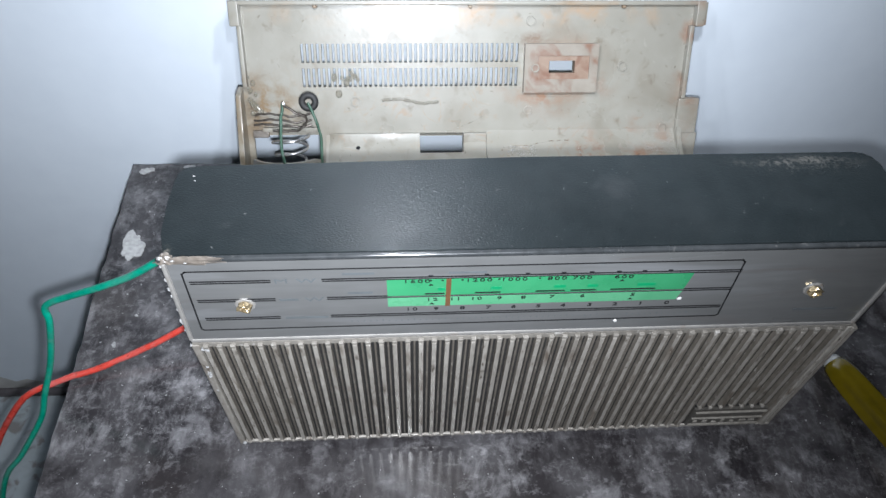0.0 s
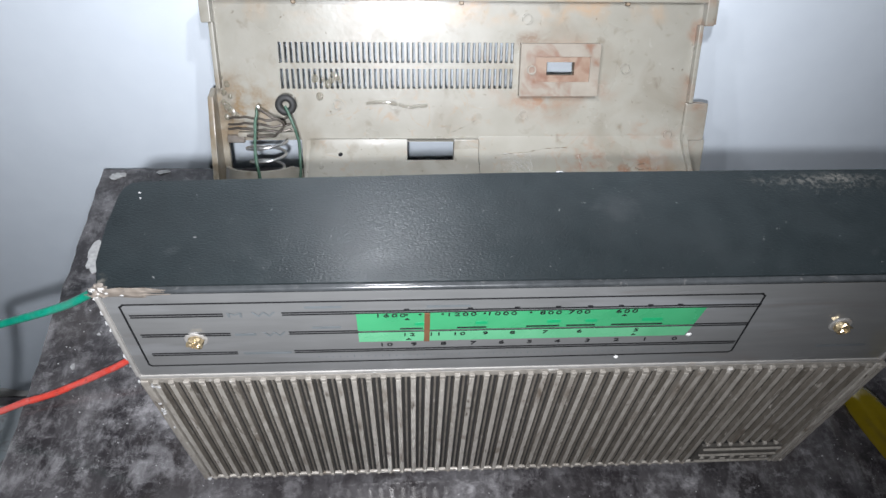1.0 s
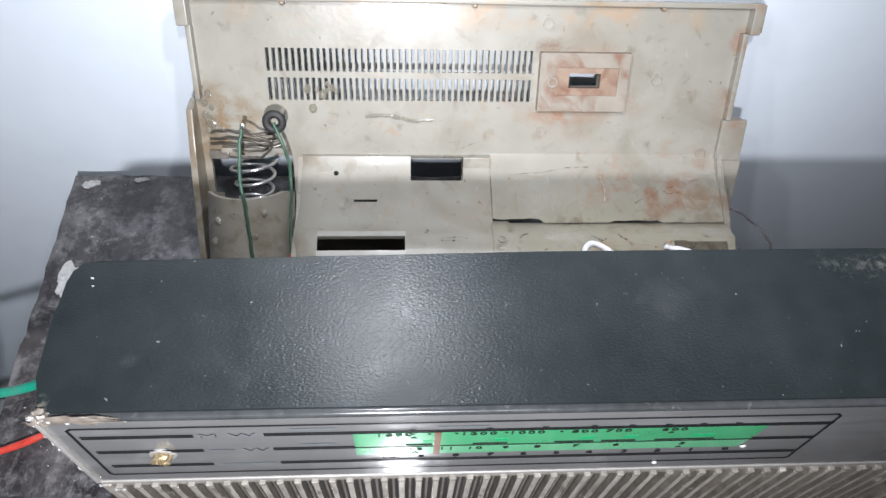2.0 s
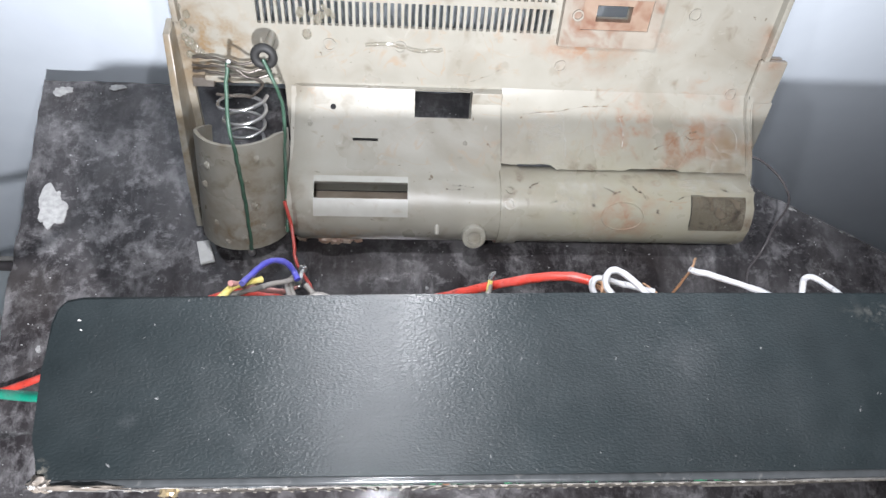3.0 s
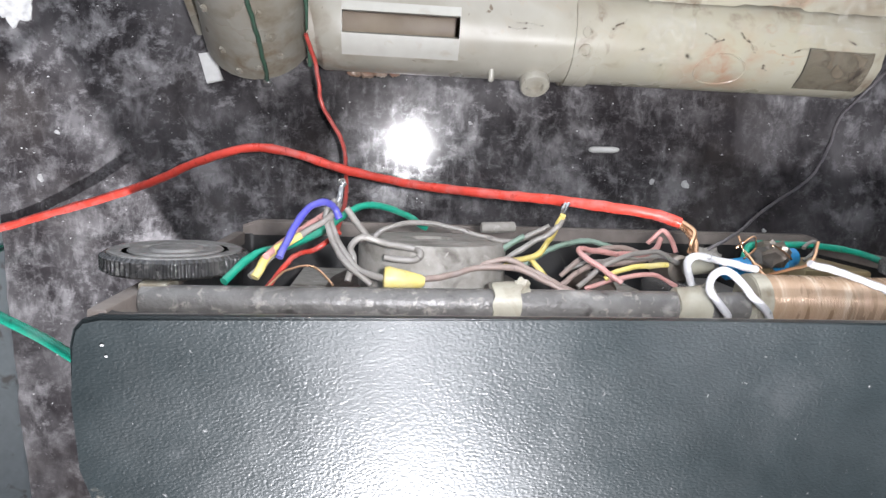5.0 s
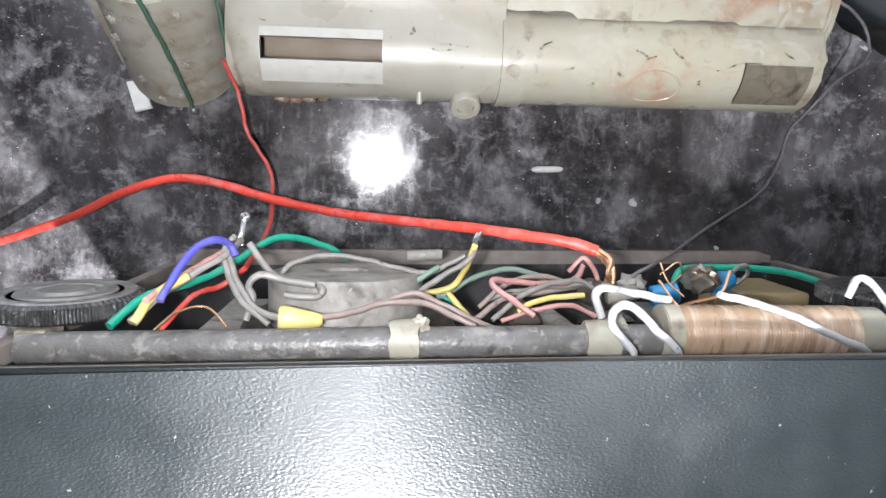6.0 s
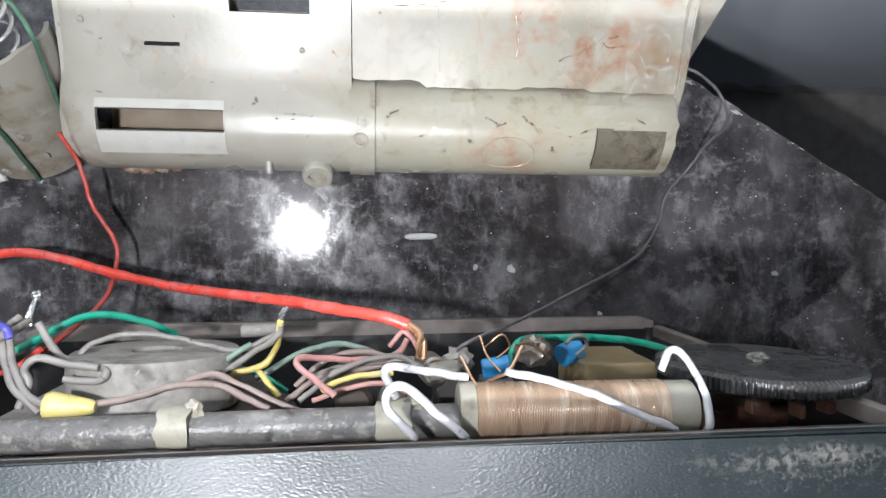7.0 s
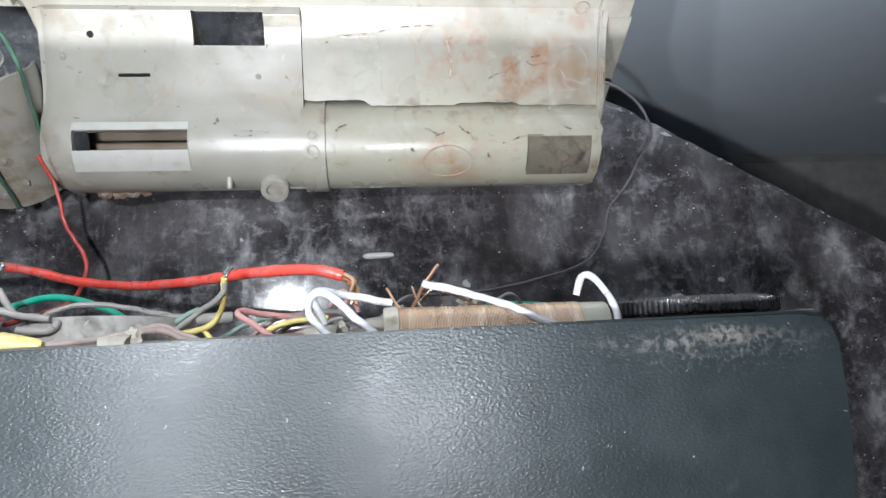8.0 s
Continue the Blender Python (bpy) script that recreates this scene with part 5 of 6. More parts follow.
thin = thing("thin_red_lead", (-0.08, 0.086, 0.01), "thin red wire between the battery box and the radio", "wire")
part("sleeve", tube([(-0.0850, 0.1085, 0.0400), (-0.0826, 0.1003, 0.0330), (-0.0815, 0.0930, 0.0300), (-0.0803, 0.0863, 0.0280), (-0.0736, 0.0754, 0.0280), (-0.0721, 0.0688, 0.0300), (-0.0709, 0.0595, 0.0400), (-0.0703, 0.0543, 0.0550), (-0.0709, 0.0488, 0.0800)], 0.00072, wobble=0.0003), WIRES["dullred"], thin)

dark = thing("thin_black_lead", (0.13, 0.09, 0), "thin black wire from the back cover to the radio", "wire")
part("sleeve", tube([(0.1010, 0.1380, 0.0330), (0.1128, 0.1364, 0.0376), (0.1202, 0.1339, 0.0389), (0.1304, 0.1292, 0.0346), (0.1368, 0.1221, 0.0308), (0.1397, 0.1175, 0.0235), (0.1400, 0.1134, 0.0110), (0.1369, 0.1043, 0.0020), (0.1284, 0.0939, 0.0010), (0.1252, 0.0835, 0.0020), (0.1118, 0.0695, 0.0120), (0.0742, 0.0579, 0.0450), (0.0491, 0.0534, 0.0750), (0.0376, 0.0519, 0.0880), (0.0330, 0.0490, 0.0880)], 0.00052, wobble=0.0003), WIRES["black"], dark)
cord = thing("black_cord", (-0.45, 0.19, FLOOR_Z), "black cord lying along the foot of the wall", "cord")
part("sleeve", tube([(-0.22, 0.199, FLOOR_Z + 0.0045), (-0.32, 0.1975, FLOOR_Z + 0.0045), (-0.45, 0.199, FLOOR_Z + 0.0045), (-0.62, 0.196, FLOOR_Z + 0.0045), (-0.9, 0.199, FLOOR_Z + 0.0045)], 0.0045), WIRES["black"], cord)

# ---- the back cover, leaning on the wall ----
LEAN_V = Vector((0, 0.537, 1)).normalized()
LEAN_N = Vector((1, 0, 0)).cross(LEAN_V)
FRAME = Matrix(((1, 0, 0, 0), (0, LEAN_V.y, LEAN_N.y, 0.13066), (0, LEAN_V.z, LEAN_N.z, 0), (0, 0, 0, 1)))
cover = thing("back_cover", FRAME, "yellowed grey plastic radio back with battery tubes, leaning on the wall", "radio cover")
HOLES = [(0.0377, 0.0518, 0.0897, 0.0961), (-0.1238, -0.0868, 0.008, 0.0568), (-0.0325, -0.0083, 0.0380, 0.0556)]
SLOTS = 43
s0, s1 = -0.0950, 0.0225
step = (s1 - s0) / SLOTS
ROWS2 = ((0.0826, 0.0924), (0.0952, 0.1050))


def in_vent(u, v):
    if not (s0 < u < s1 and any(a < v < b for a, b in ROWS2)):
        return False
    return ((u - s0) / step) % 1 < 0.56


def plate_hole(u, v):
    if any(a < u < b and c < v < d for a, b, c, d in HOLES) or in_vent(u, v):
        return True
    if u < -0.1245 and not (v < 0.083 or v > 0.1145):
        return True
    if u > 0.1150 and not (0.020 < v < 0.0757 or v > 0.1140):
        return True
    if u > 0.0046 and v < 0.0568:
        return True
    return False


us = sorted({-0.1275, -0.1245, -0.1238, -0.0868, -0.0325, -0.0083, 0.0046, 0.026, 0.0377, 0.0518, 0.085, 0.094, 0.1130, 0.1150, 0.1185, 0.1225} | {round(s0 + k * step, 6) for k in range(SLOTS + 1)} | {round(s0 + (k + 0.56) * step, 6) for k in range(SLOTS)} | {round(0.03 + 0.004 * k, 6) for k in range(22)})
vs = sorted({0.003, 0.008, 0.020, 0.030, 0.0380, 0.0385, 0.0425, 0.0440, 0.0556, 0.0568, 0.0757, 0.0826, 0.083, 0.0897, 0.0924, 0.0952, 0.0961, 0.1050, 0.1140, 0.1145, 0.1255} | {round(0.034 + 0.0012 * k, 6) for k in range(8)})
panel = part("cover_plate", sheet(us, vs, plate_hole, lambda u, v: (u, v, 0.0), lambda u, v: (u, v, -0.0024)), CREAM, cover, "stained grey plastic plate with two rows of vent slots")
part("top_lip", box((-0.1265, 0.1242, -0.0024), (0.1185, 0.1264, 0.0045), 0.0005, 2), CREAM, panel)
for u in (-0.0856, -0.0053, 0.0763):
    part("lip_tab", box((u - 0.0012, 0.1226, -0.0004), (u + 0.0010, 0.1246, 0.0030), 0.0005, 1), CREAM_IN, panel, "small brown tab, darker than the plate")
part("corner_flange", box((-0.1290, 0.1140, -0.0022), (-0.1240, 0.1264, 0.0060), 0.0006, 2), CREAM, panel)
part("corner_flange", box((0.1150, 0.1135, -0.0022), (0.1195, 0.1264, 0.0050), 0.0006, 2), CREAM, panel)
part("side_flange", box((0.1120, 0.0560, 0.0002), (0.1240, 0.0757, 0.0032), 0.0010, 2), CREAM, panel)
flange_low = box((0.1152, 0.0020, -0.0022), (0.1252, 0.0565, 0.0026), 0.0008, 2)
part("side_flange", flange_low, CREAM, panel)


def end_wall():
    """The raised ridge that closes the sloping skirt at its end, down to the tube."""
    bm = bmesh.new()
    outline = [(0.0745, 0.0), (0.0600, 0.0030), (0.0540, 0.0052), (0.0480, 0.0100), (0.0430, 0.0160), (0.0352, 0.0236), (0.0300, 0.0262), (0.0100, 0.0262), (0.0040, 0.0)]
    a = [bm.verts.new((0.1124, v, n)) for v, n in outline]
    b = [bm.verts.new((0.1150, v, n)) for v, n in outline]
    bm.faces.new(a)
    bm.faces.new(b[::-1])
    for i in range(len(outline)):
        j = (i + 1) % len(outline)
        bm.faces.new((a[i], a[j], b[j], b[i]))
    bmesh.ops.bevel(bm, geom=bm.edges[:], offset=0.0006, segments=2, affect="EDGES")
    return bm


part("end_wall", end_wall(), CREAM, panel, "raised ridge beside the side flange")
part("side_lip", box((0.1128, 0.0757, -0.0022), (0.1152, 0.1140, 0.0040), 0.0006, 2), CREAM, panel)
part("side_lip", box((-0.1262, 0.0830, -0.0022), (-0.1238, 0.1145, 0.0040), 0.0006, 2), CREAM, panel)


def fin():
    bm = bmesh.new()
    outline = [(-0.005, 0.0), (-0.005, 0.0195), (0.020, 0.0175), (0.060, 0.0115), (0.080, 0.0080), (0.0835, 0.0)]
    a = [bm.verts.new((-0.1295, v, n)) for v, n in outline]
    b = [bm.verts.new((-0.1268, v, n)) for v, n in outline]
    bm.faces.new(a)
    bm.faces.new(b[::-1])
    for i in range(len(outline)):
        j = (i + 1) % len(outline)
        bm.faces.new((a[i], a[j], b[j], b[i]))
    bmesh.ops.bevel(bm, geom=bm.edges[:], offset=0.0005, segments=1, affect="EDGES")
    return bm


part("side_fin", fin(), CREAM, panel, "narrow side flange")

slope = [(0.0582, 0.0), (0.0530, 0.0030), (0.0480, 0.0078), (0.0430, 0.0138), (0.0329, 0.0231)]


def crack(u):
    """The broken lower edge wanders a little."""
    return 0.0004 * noise.noise((u * 160, 0, 0)) + 0.00025 * noise.noise((u * 700, 0, 0)) + (0.0013 if u < 0.0285 else 0.0) + (0.0007 if 0.060 < u < 0.083 else 0)


def on_slope(lift):
    def place(u, k):
        v, n = slope[int(k)]
        if k == len(slope) - 1:
            v, n = v + crack(u), n - crack(u)
        return (u, v - lift * 0.6, n + lift * 0.6 if k else n + lift * 0.2)
    return place


part("lower_skirt", sheet(sorted({0.0046, 0.1135} | {round(0.006 + 0.0025 * k, 5) for k in range(43)}), list(range(len(slope))), lambda u, k: False, on_slope(0.0), on_slope(-0.0030)), CREAM, panel, "bent lower edge, cracked along the tube", 50)

# raised rectangle with the socket hole
socket = part("socket_frame", sheet([0.0243, 0.0319, 0.0595, 0.0642], [0.0795, 0.0865, 0.0988, 0.1050], lambda u, v: 0.0319 < u < 0.0595 and 0.0865 < v < 0.0988, lambda u, v: (u, v, 0.0042), lambda u, v: (u, v, -0.0002)), RUST, panel, "rust-stained raised socket frame")
part("socket_floor", sheet([0.0319, 0.0377, 0.0518, 0.0595], [0.0865, 0.0897, 0.0961, 0.0988], lambda u, v: 0.0377 < u < 0.0518 and 0.0897 < v < 0.0961, lambda u, v: (u, v, 0.0033), lambda u, v: (u, v, -0.0002)), SOCKET_RUST, socket, "rust-brown sunken floor round the hole")
for u, v, r in ((-0.0381, 0.1172, 0.0026), (0.0274, 0.1164, 0.0026), (-0.0391, 0.0749, 0.0026), (-0.0674, 0.0749, 0.0027), (0.0789, 0.0928, 0.0026), (0.1057, 0.0588, 0.0026), (0.0280, 0.0692, 0.0025), (0.030, 0.0925, 0.0022)):
    part("moulded_ring", turned([(-0.0002, r), (0.0009, r), (0.0009, r - 0.0006), (-0.0002, r - 0.0006)], (u, v, 0.0045 if (u, v) == (0.030, 0.0925) else 0), (u, v, 1), 22, closed=True), CREAM, panel)

# lower left: battery compartment shell
CV, CN, TR = 0.0160, 0.0256, 0.0165
lead_in = [(0.0576, 0.0002), (0.0574, 0.0022), (0.0530, 0.0042), (0.0480, 0.0088), (0.0430, 0.0138), (0.0375, 0.0195), (0.0345, 0.0235)]
arc = [(CV + TR * math.cos(radians(a)), CN + TR * math.sin(radians(a))) for a in range(6, 206, 8)]
profile = lead_in + arc


def along(k, thick=0.0):
    i = min(int(k), len(profile) - 2)
    s = k - i
    (v0, n0), (v1, n1) = profile[i], profile[i + 1]
    dv, dn = v1 - v0, n1 - n0
    l = math.hypot(dv, dn)
    return v0 + dv * s + dn / l * thick, n0 + dn * s - dv / l * thick


L0 = len(lead_in)
ks = sorted(set([float(k) for k in range(len(profile))] + [1.15, L0 + 2.5, L0 + 5.5]))
tube_u = sorted({-0.0842, -0.0733, -0.0352, -0.0325, -0.0083, 0.0043} | {round(-0.08 + 0.008 * k, 4) for k in range(11)} - {0.0})


def shell_hole(u, k):
    if -0.0325 < u < -0.0083 and 1.0 < k < 3.0:
        return True
    return -0.0733 < u < -0.0352 and L0 + 2.4 < k < L0 + 5.6


def rounded_end(u, k):
    """The left end of the shell curves in where it meets the upright tube."""
    v, n = along(k)
    if u < -0.080:
        n -= 0.0035 * ((-0.080 - u) / 0.0042) ** 2
    return (u, v, n)


compartment = part("battery_shell", sheet(tube_u, ks, shell_hole, rounded_end, lambda u, k: (u, *along(k, -0.0016))), CREAM, cover, "long battery tube with a window slot")
part("shell_end", sheet([-0.0842, -0.0826], [0.0] + [float(k) for k in range(L0, len(profile))], lambda u, k: False, lambda u, k: (u, along(max(k, L0))[0], along(max(k, L0))[1] - 0.0036), lambda u, k: (u, CV, CN)), CREAM, compartment)


def arc_plate(u0, u1, a0, a1, r, thick, hole=None, centre=(CV, CN), nu=6, na=8):
    us = sorted({u0, u1} | {u0 + (u1 - u0) * i / nu for i in range(nu + 1)} | set(hole[:2] if hole else ()))
    ans = sorted({a0, a1} | {a0 + (a1 - a0) * i / na for i in range(na + 1)} | set(hole[2:] if hole else ()))
    cv, cn = centre

    def on(radius):
        return lambda u, a: (u, cv + radius * math.cos(radians(a)), cn + radius * math.sin(radians(a)))

    return sheet(us, ans, lambda u, a: bool(hole) and hole[0] < u < hole[1] and hole[2] < a < hole[3], on(r + thick), on(r))


part("sticker", arc_plate(-0.0735, -0.0350, 16, 76, TR + 0.0001, 0.0003, (-0.0733, -0.0352, 26, 50)), STICKER, compartment, "white sticker round the window slot")
part("battery_liner", arc_plate(-0.0800, 0.1100, 148, 250, TR - 0.0024, 0.0006), CREAM_IN, compartment, "brown-stained inner lining")
# black pieces in place of the shade inside a slit and a pin hole
part("slit", box((-0.0582, 0.0407, 0.0152), (-0.0478, 0.0413, 0.0166)), INK, compartment)
part("pin_hole", turned([(0, 0.0012), (0.0003, 0.0012), (0.0003, 0.0)], (-0.0666, 0.0504, 0.0062), (-0.0666, 0.0524, 0.0084), 12), INK, compartment)
part("step_block", box((-0.0083, 0.0480, -0.0004), (0.0046, 0.0576, 0.0046), 0.0006, 2), CREAM, compartment)
part("peg", turned([(0, 0.0011), (0.0016, 0.0010), (0.0019, 0.0006)], (-0.0760, 0.0450, 0.0105), (-0.0760, 0.0510, 0.03), 10), CREAM, compartment)
part("peg", turned([(0, 0.0012), (0.0050, 0.0010), (0.0054, 0.0006)], (-0.0228, 0.0165, 0.0405), (-0.0228, 0.008, 0.0520), 10), CREAM, compartment)
part("peg", turned([(0, 0.0011), (0.0012, 0.0010), (0.0015, 0.0006)], (-0.0110, 0.0400, 0.0155), (-0.0110, 0.0450, 0.03), 10), CREAM, compartment)
boss = part("screw_boss", turned([(0, 0.0054), (0.0118, 0.0052), (0.0123, 0.0048), (0.0123, 0.0030), (0.0108, 0.0028), (0.0108, 0.0)], (-0.0071, 0.0102, 0.0336), (-0.0071, 0.0127, 0.0458), 26), CREAM, compartment, "round hollow screw boss")
# strap between the two halves
strap = part("tube_strap", arc_plate(0.0034, 0.0118, -30, 200, TR - 0.0010, 0.0020, nu=2, na=24), CREAM, cover, "raised band round the battery tube")
for a, r in ((34, 0.0018), (54, 0.0024)):
    part("strap_ring", turned([(0, r), (0.0007, r), (0.0007, r * 0.62), (0, r * 0.62)], (0.0072, CV + (TR + 0.0008) * math.cos(radians(a)), CN + (TR + 0.0008) * math.sin(radians(a))), (0.0072, CV + 1.1 * math.cos(radians(a)), CN + 1.1 * math.sin(radians(a))), 18, closed=True), CREAM, strap)
# right half, cracked off and held with tape
right_tube = part("battery_tube", arc_plate(0.0118, 0.1125, -42, 204, TR - 0.0016, 0.0016, nu=24, na=26), CREAM, cover, "cracked battery tube held on with clear tape")


def ragged_cap():
    rng = random.Random(8)
    bm = bmesh.new()
    rim = [bm.verts.new((0.1118 + rng.uniform(0, 0.0016), CV + (TR + 0.0001) * math.cos(radians(a)), CN + (TR + 0.0001) * math.sin(radians(a)))) for a in range(-42, 207, 12)]
    hub = [bm.verts.new((0.1124, CV + TR * 0.62 * math.cos(radians(a)), CN + TR * 0.62 * math.sin(radians(a)))) for a in range(-42, 207, 12)]
    for i in range(len(rim) - 1):
        bm.faces.new((rim[i], rim[i + 1], hub[i + 1], hub[i]))
    ext = bmesh.ops.extrude_face_region(bm, geom=bm.faces[:])
    bmesh.ops.translate(bm, vec=(-0.0014, 0, 0), verts=[v for v in ext["geom"] if isinstance(v, bmesh.types.BMVert)])
    return bm


part("tube_end", ragged_cap(), CREAM, right_tube, "broken end of the tube")
part("tape_patch", arc_plate(0.0853, 0.1088, 38, 90, TR + 0.0001, 0.0003), PATCH, right_tube, "brown tape patch")
part("patch_border", arc_plate(0.0848, 0.0851, 36, 84, TR + 0.0003, 0.0002, nu=1), INK, right_tube, "dark grimy edge of the tape")
part("patch_border", arc_plate(0.0853, 0.0905, 36.4, 37.2, TR + 0.0003, 0.0002, nu=2, na=1), INK, right_tube)
part("tape", arc_plate(0.0790, 0.1130, 10, 32, TR + 0.0005, 0.0002), TAPE, right_tube, "strip of clear tape")
part("tape", arc_plate(0.0260, 0.0440, 8, 64, TR + 0.0003, 0.0002), TAPE, right_tube, "strip of clear tape")
part("tape", sheet([0.0160 + 0.003 * k for k in range(6)], [0.036 + 0.002 * k for k in range(8)], lambda u, v: False, lambda u, v: (u, v, 0.0012 + max(0, 0.0545 - v) * 1.25), lambda u, v: (u, v, 0.0010 + max(0, 0.0545 - v) * 1.25)), TAPE, panel, "strip of clear tape")
part("tape", sheet([0.0930 + 0.0025 * k for k in range(9)], [0.034 + 0.002 * k for k in range(13)], lambda u, v: False, lambda u, v: (u, v, 0.0040 + max(0, 0.0545 - v) * 1.2 + 0.0005 * math.sin(u * 700) * math.cos(v * 500)), lambda u, v: (u, v, 0.0038 + max(0, 0.0545 - v) * 1.2 + 0.0005 * math.sin(u * 700) * math.cos(v * 500))), TAPE, panel, "crumpled clear tape")
# tape edges and creases whose pale colour paints their glints
CREASE_GLINT = material("pale_crease_glint", (0.55, 0.54, 0.50), (0.70, 0.69, 0.66), 200, 0.08, coat=1.0, level=0.9)
patchy_clear(CREASE_GLINT, 0.1, 0.8, 500)
for pts in ([(0.0165, 0.0505, 0.0064), (0.0230, 0.0503, 0.0068), (0.0310, 0.0507, 0.0062)], [(0.0310, 0.0507, 0.0062), (0.0318, 0.0440, 0.0132), (0.0325, 0.0370, 0.0196)], [(0.0940, 0.0385, 0.0186), (0.0985, 0.0372, 0.0200), (0.1040, 0.0376, 0.0196)], [(0.0960, 0.0440, 0.0134), (0.0990, 0.0420, 0.0152), (0.1005, 0.0395, 0.0176)],
            [(0.1060, 0.0480, 0.0100), (0.1085, 0.0450, 0.0128), (0.1080, 0.0410, 0.0164)], [(0.1020, 0.0400, 0.0172), (0.1060, 0.0390, 0.0180), (0.1100, 0.0398, 0.0174)], [(0.0560, 0.0500, 0.0072), (0.0575, 0.0450, 0.0122), (0.0570, 0.0400, 0.0166)]):
    part("tape_crease", tube(pts, 0.00020, 6, 6, wobble=0.0004), CREASE_GLINT, panel, "pale strip for the glint along a tape edge")
ring_line = []
for k in range(33):
    a, w = radians(70) + 0.0062 / TR * math.sin(2 * math.pi * k / 32), 2 * math.pi * k / 32
    ring_line.append((0.0556 + 0.0090 * math.cos(w), CV + TR * math.cos(a), CN + TR * math.sin(a)))
part("moulded_ring", tube(ring_line, 0.00032, 6, 1, smooth=False), CREAM, right_tube)

# left: the upright battery tube
UC, UR = -0.1058, 0.0196


def rim_height(a):
    return 0.0505 - 0.008 * max(0.0, abs(a - 90) - 62) / 60


upr = sheet([-30 + 12 * k for k in range(21)], [0.0, 0.15, 0.4, 0.7, 1.0], lambda a, s: False,
            lambda a, s: (UC + 0.0036 * s + (UR - 0.0014 * s) * math.cos(radians(a)), -0.001 + (rim_height(a) + 0.001) * s, 0.0200 + UR * math.sin(radians(a))),
            lambda a, s: (UC + 0.0036 * s + (UR - 0.0015 - 0.0014 * s) * math.cos(radians(a)), -0.001 + (rim_height(a) + 0.001) * s, 0.0200 + (UR - 0.0015) * math.sin(radians(a))))
upright_tube = part("battery_tube", upr, CREAM, cover, "short upright battery tube with a wire down its front")
part("tube_floor", turned([(0, UR - 0.0010), (0.0014, UR - 0.0010)], (UC, -0.0010, 0.0200), (UC, 1, 0.0200), 32), CREAM, upright_tube)
part("contact_plate", box((-0.1235, 0.0560, 0.0004), (-0.1150, 0.0600, 0.0030), 0.0003, 1), TARNISH, upright_tube, "tarnished contact plate")
part("cross_bar", box((-0.1180, 0.0592, 0.0002), (-0.0880, 0.0616, 0.0040), 0.0005, 2), CREAM, upright_tube, "stained plastic cross bar")
for k, (v, n) in enumerate(((0.0632, 0.0034), (0.0655, 0.0030), (0.0684, 0.0022))):
    part("contact_strip", tube([(-0.1222, v, n), (-0.1120, v + 0.0008, n + 0.002), (-0.1010, v - 0.0006, n + 0.003), (-0.0910, v + 0.0004 * k, n + 0.001)], 0.0006, wobble=0.0009), DARK_METAL, upright_tube, "bent tarnished metal strip")


def helix(turns, v0, v1, r0, r1, n0, cu, steps=14):
    return [(cu + (r0 + (r1 - r0) * s) * math.cos(2 * math.pi * turns * s), v0 + (v1 - v0) * s, n0 + (r0 + (r1 - r0) * s) * math.sin(2 * math.pi * turns * s)) for s in (k / (turns * steps) for k in range(int(turns * steps) + 1))]


part("spring", tube(helix(3.1, 0.0600, 0.0390, 0.0100, 0.0062, 0.0165, -0.1012, 20), 0.00074, 8, 1, smooth=False), STEEL, upright_tube, "conical steel battery spring")
part("grommet", turned([(0.0020 + 0.0017 * math.sin(a), 0.0034 + 0.0017 * math.cos(a)) for a in (2 * math.pi * k / 10 for k in range(10))], (-0.0898, 0.0779, 0.0180), (-0.0898, 0.0779, 1), 24, closed=True), RUBBER, upright_tube, "black rubber grommet")
part("grommet_post", turned([(0, 0.0017), (0.0185, 0.0015)], (-0.0898, 0.0779, 0.0), (-0.0898, 0.0779, 1), 16), CREAM, upright_tube)
part("wire_end", turned([(0, 0.0), (0.0006, 0.0009), (0.0018, 0.0010), (0.0022, 0)], (-0.1020, 0.0775, 0.0240), (-0.1016, 0.0782, 0.0280), 10), STEEL, upright_tube)
part("wire", tube([(-0.1018, 0.0778, 0.0260), (-0.1030, 0.0690, 0.0300), (-0.1025, 0.0600, 0.0360), (-0.1012, 0.0535, 0.0400), (-0.1005, 0.0420, 0.0405), (-0.1000, 0.0250, 0.0405), (-0.1005, 0.0080, 0.0405), (-0.1010, -0.0005, 0.0400)], 0.00072, wobble=0.0004), WIRES["darkgreen"], upright_tube, "dull green wire")
part("wire", tube([(-0.0898, 0.0779, 0.0220), (-0.0868, 0.0710, 0.0240), (-0.0845, 0.0620, 0.0240), (-0.0842, 0.0520, 0.0240), (-0.0848, 0.0420, 0.0260), (-0.0850, 0.0280, 0.0310), (-0.0852, 0.0170, 0.0360), (-0.0850, 0.0100, 0.0400)], 0.00072, wobble=0.0004), WIRES["darkgreen"], upright_tube, "dull green wire")
part("wire", tube([(-0.1018, 0.0770, 0.0270), (-0.0960, 0.0740, 0.0280), (-0.0905, 0.0700, 0.0260), (-0.0960, 0.0640, 0.0250), (-0.1080, 0.0640, 0.0240)], 0.0006, wobble=0.0006), DARK_METAL, upright_tube, "bare tarnished wire")
part("solder_blob", turned([(0, 0.0), (0.0005, 0.0016), (0.0018, 0.0014), (0.0026, 0)], (-0.1010, -0.0015, 0.0395), (-0.1010, -0.0015, 0.0430), 10), STEEL, upright_tube)
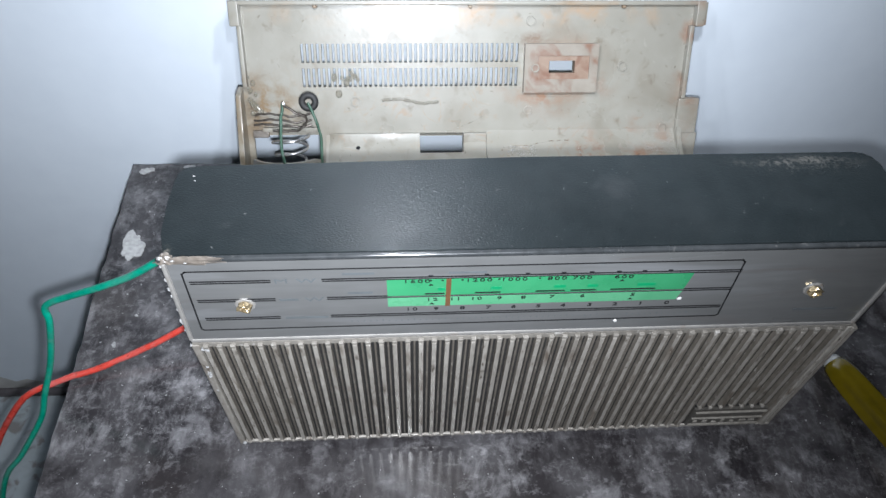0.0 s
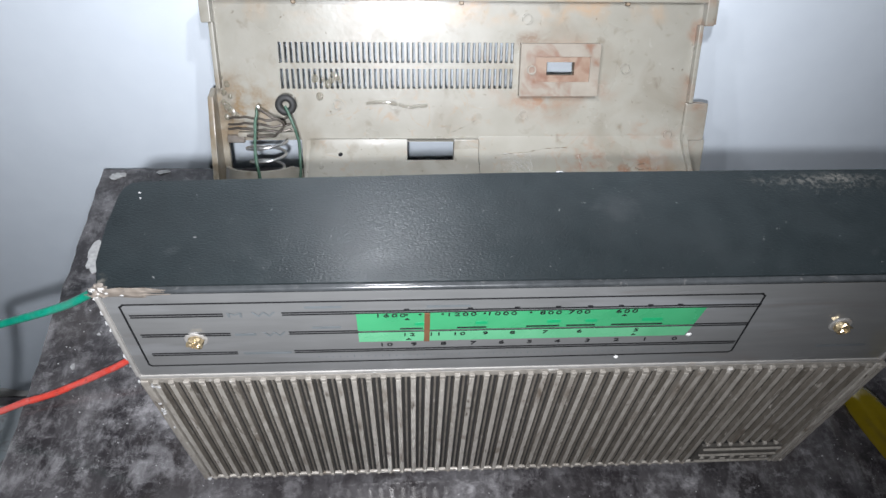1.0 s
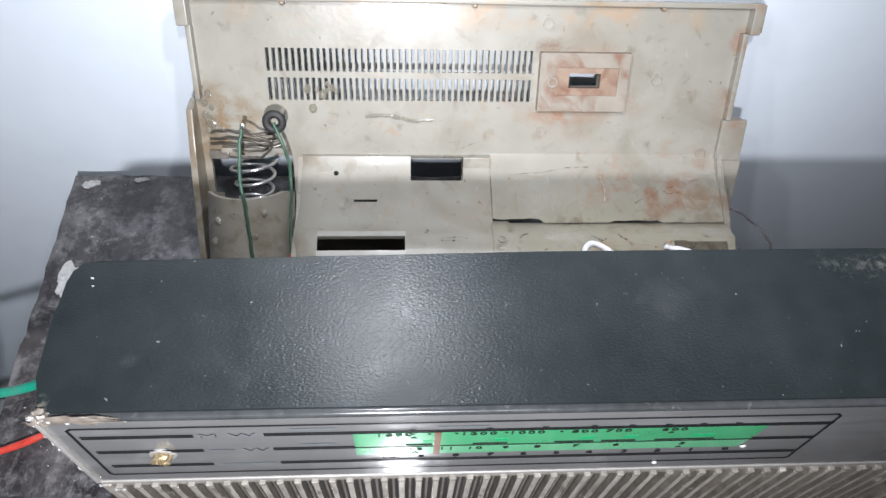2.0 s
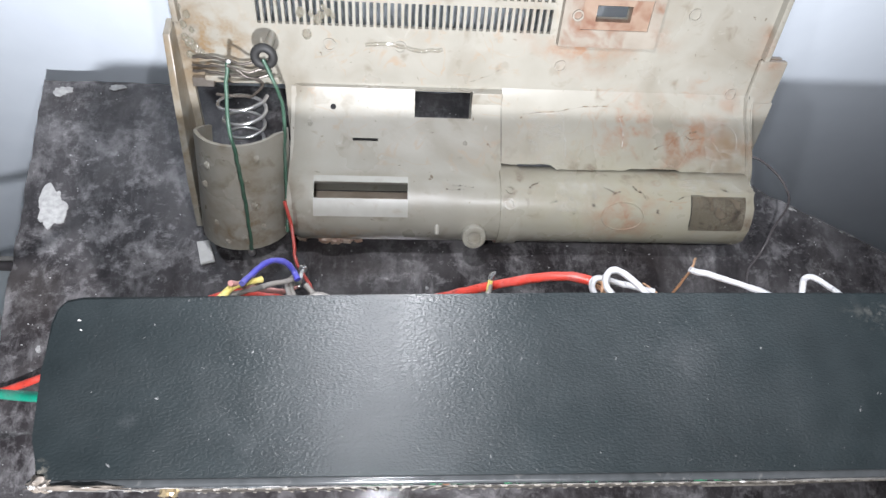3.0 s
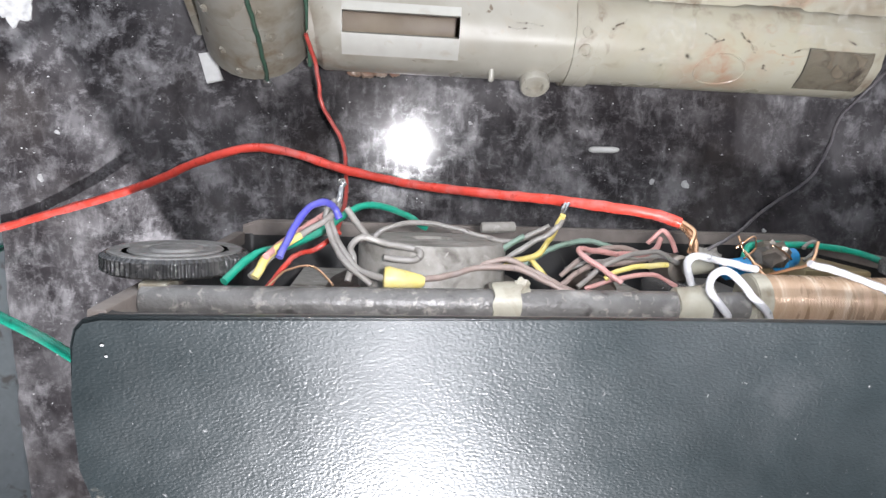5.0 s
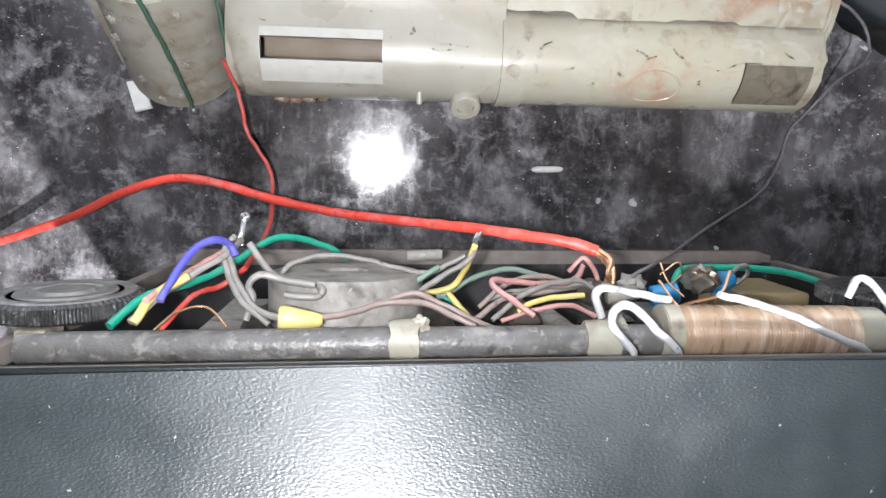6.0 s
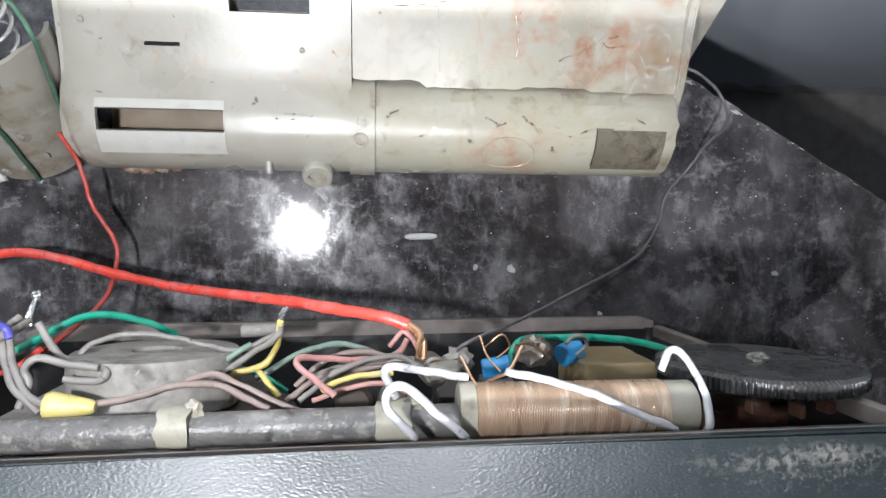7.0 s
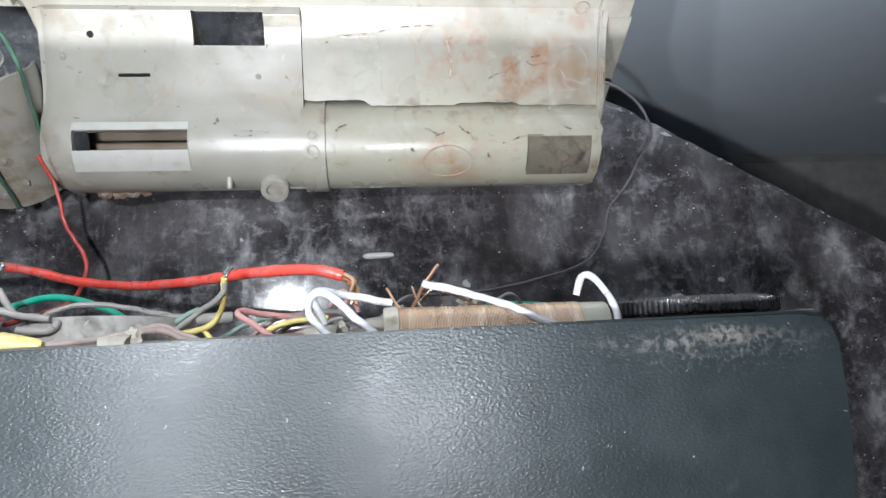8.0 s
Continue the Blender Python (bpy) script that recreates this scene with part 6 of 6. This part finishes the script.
for i, (u, v, n) in enumerate(((-0.1240, 0.0880, 0.0006), (-0.1232, 0.0810, 0.0008), (-0.1222, 0.0740, 0.0010), (-0.1205, 0.0790, 0.0008), (-0.1228, 0.0690, 0.0010), (-0.0780, 0.0876, 0.0004), (-0.0740, 0.0872, 0.0004), (-0.0700, 0.0868, 0.0004), (-0.0760, 0.0790, 0.0004), (-0.0690, 0.0900, 0.0004), (-0.0672, 0.0880, 0.0004), (-0.0715, 0.0850, 0.0004), (-0.0655, 0.0866, 0.0004), (-0.1215, 0.0850, 0.0004), (-0.1205, 0.0720, 0.0004), (-0.1180, 0.0700, 0.0004), (-0.1236, 0.0760, 0.0006))):
    part("glue_drop", wad((u, v, n), 0.0009 + 0.0003 * (i % 3), i * 2.3, (1.0, 1.2, 0.7), 0.5), GLUE, panel, "shiny glue drop")


def glue_smear():
    rng = random.Random(2)
    pts = [(-0.0530 + 0.0045 * k, 0.0752 + 0.0010 * math.sin(k * 0.9) - 0.0001 * k, 0.0003) for k in range(8)]
    return tube(pts, 0.0008, 8, wobble=0.0006)


part("glue_smear", glue_smear(), GLUE, panel, "smear of clear glue")

for i, (a, v) in enumerate(((122, 0.040), (130, 0.030), (76, 0.034), (70, 0.022), (118, 0.012), (84, 0.006), (104, 0.003), (60, 0.010), (64, 0.044))):
    part("glue_lump", wad((UC + 0.0036 * v / 0.05 + UR * math.cos(radians(a)), v, 0.0200 + UR * math.sin(radians(a))), 0.0011, i * 3.1, (1.0, 1.3, 0.5), 0.6), CREAM, upright_tube, "dirty glue lump")
for i, (u, v, n, s) in enumerate(((-0.0800, 0.0020, 0.0345, 0.0016), (-0.0700, 0.0040, 0.0375, 0.0020), (-0.0655, 0.0036, 0.0372, 0.0024), (-0.0610, 0.0030, 0.0368, 0.0017), (-0.0560, 0.0032, 0.0370, 0.0012), (-0.0845, 0.0100, 0.0380, 0.0013), (-0.0836, 0.0240, 0.0370, 0.0010), (0.1095, 0.0060, 0.0380, 0.0012), (0.1120, 0.0130, 0.0405, 0.0009), (0.1110, 0.0300, 0.0330, 0.0011))):
    part("glue_lump", wad((u, v, n), s, i * 1.7, (1.3, 0.8, 0.6), 0.6), RUST, compartment, "brown glue lump")
SCRAPE = material("brown_scrape", (0.15, 0.105, 0.065), (0.24, 0.17, 0.11), 300, 0.6)
patchy_clear(SCRAPE, 0.05, 0.75, 300)


def tube_scrape(u0, a0, u1, a1, r):
    """A grimy scratch lying on the round of the battery tube."""
    pts = []
    for k in range(5):
        a, u = radians(a0 + (a1 - a0) * k / 4), u0 + (u1 - u0) * k / 4 + 0.0006 * math.sin(k * 2.1 + u0 * 900)
        pts.append((u, CV + TR * math.cos(a), CN + TR * math.sin(a)))
    return tube(pts, r, 6, 5, wobble=0.0004)


for u0, a0, u1, a1, r in ((0.0150, 30, 0.0200, 18, 0.0003), (0.0600, 24, 0.0660, 44, 0.0004), (0.0480, 28, 0.0520, 34, 0.0004), (0.0510, 38, 0.0545, 32, 0.0003), (0.0420, 52, 0.0440, 56, 0.0005), (0.0760, 46, 0.0840, 38, 0.0003), (0.0240, 52, 0.0275, 48, 0.0003), (-0.0160, 28, -0.0080, 30, 0.0003), (-0.0200, 34, -0.0120, 35, 0.00025), (0.0700, 60, 0.0715, 66, 0.0004), (0.0330, 70, 0.0350, 66, 0.0003), (0.0980, 24, 0.1010, 30, 0.0003)):
    part("scrape", tube_scrape(u0, a0, u1, a1, r), GRIME, right_tube, "dark grimy scratch")
for pts, r in (([(-0.0109, 0.0598, 0.0), (-0.0028, 0.0634, 0.0), (0.0041, 0.0674, 0.0)], 0.00024), ([(0.0139, 0.0497, 0.0064), (0.0220, 0.0503, 0.0056), (0.0317, 0.0512, 0.0049), (0.0400, 0.0524, 0.0038), (0.0509, 0.0529, 0.0033)], 0.00022), ([(0.0712, 0.0401, 0.0166), (0.0791, 0.0424, 0.0146), (0.0850, 0.0449, 0.0116), (0.0907, 0.0459, 0.0105)], 0.00038), ([(0.0850, 0.0449, 0.0116), (0.0880, 0.0434, 0.0135), (0.0930, 0.0440, 0.0128)], 0.00028)):
    part("scrape", tube(pts, r, 6, 8, wobble=0.0004), SCRAPE, panel, "thin brown scrape")
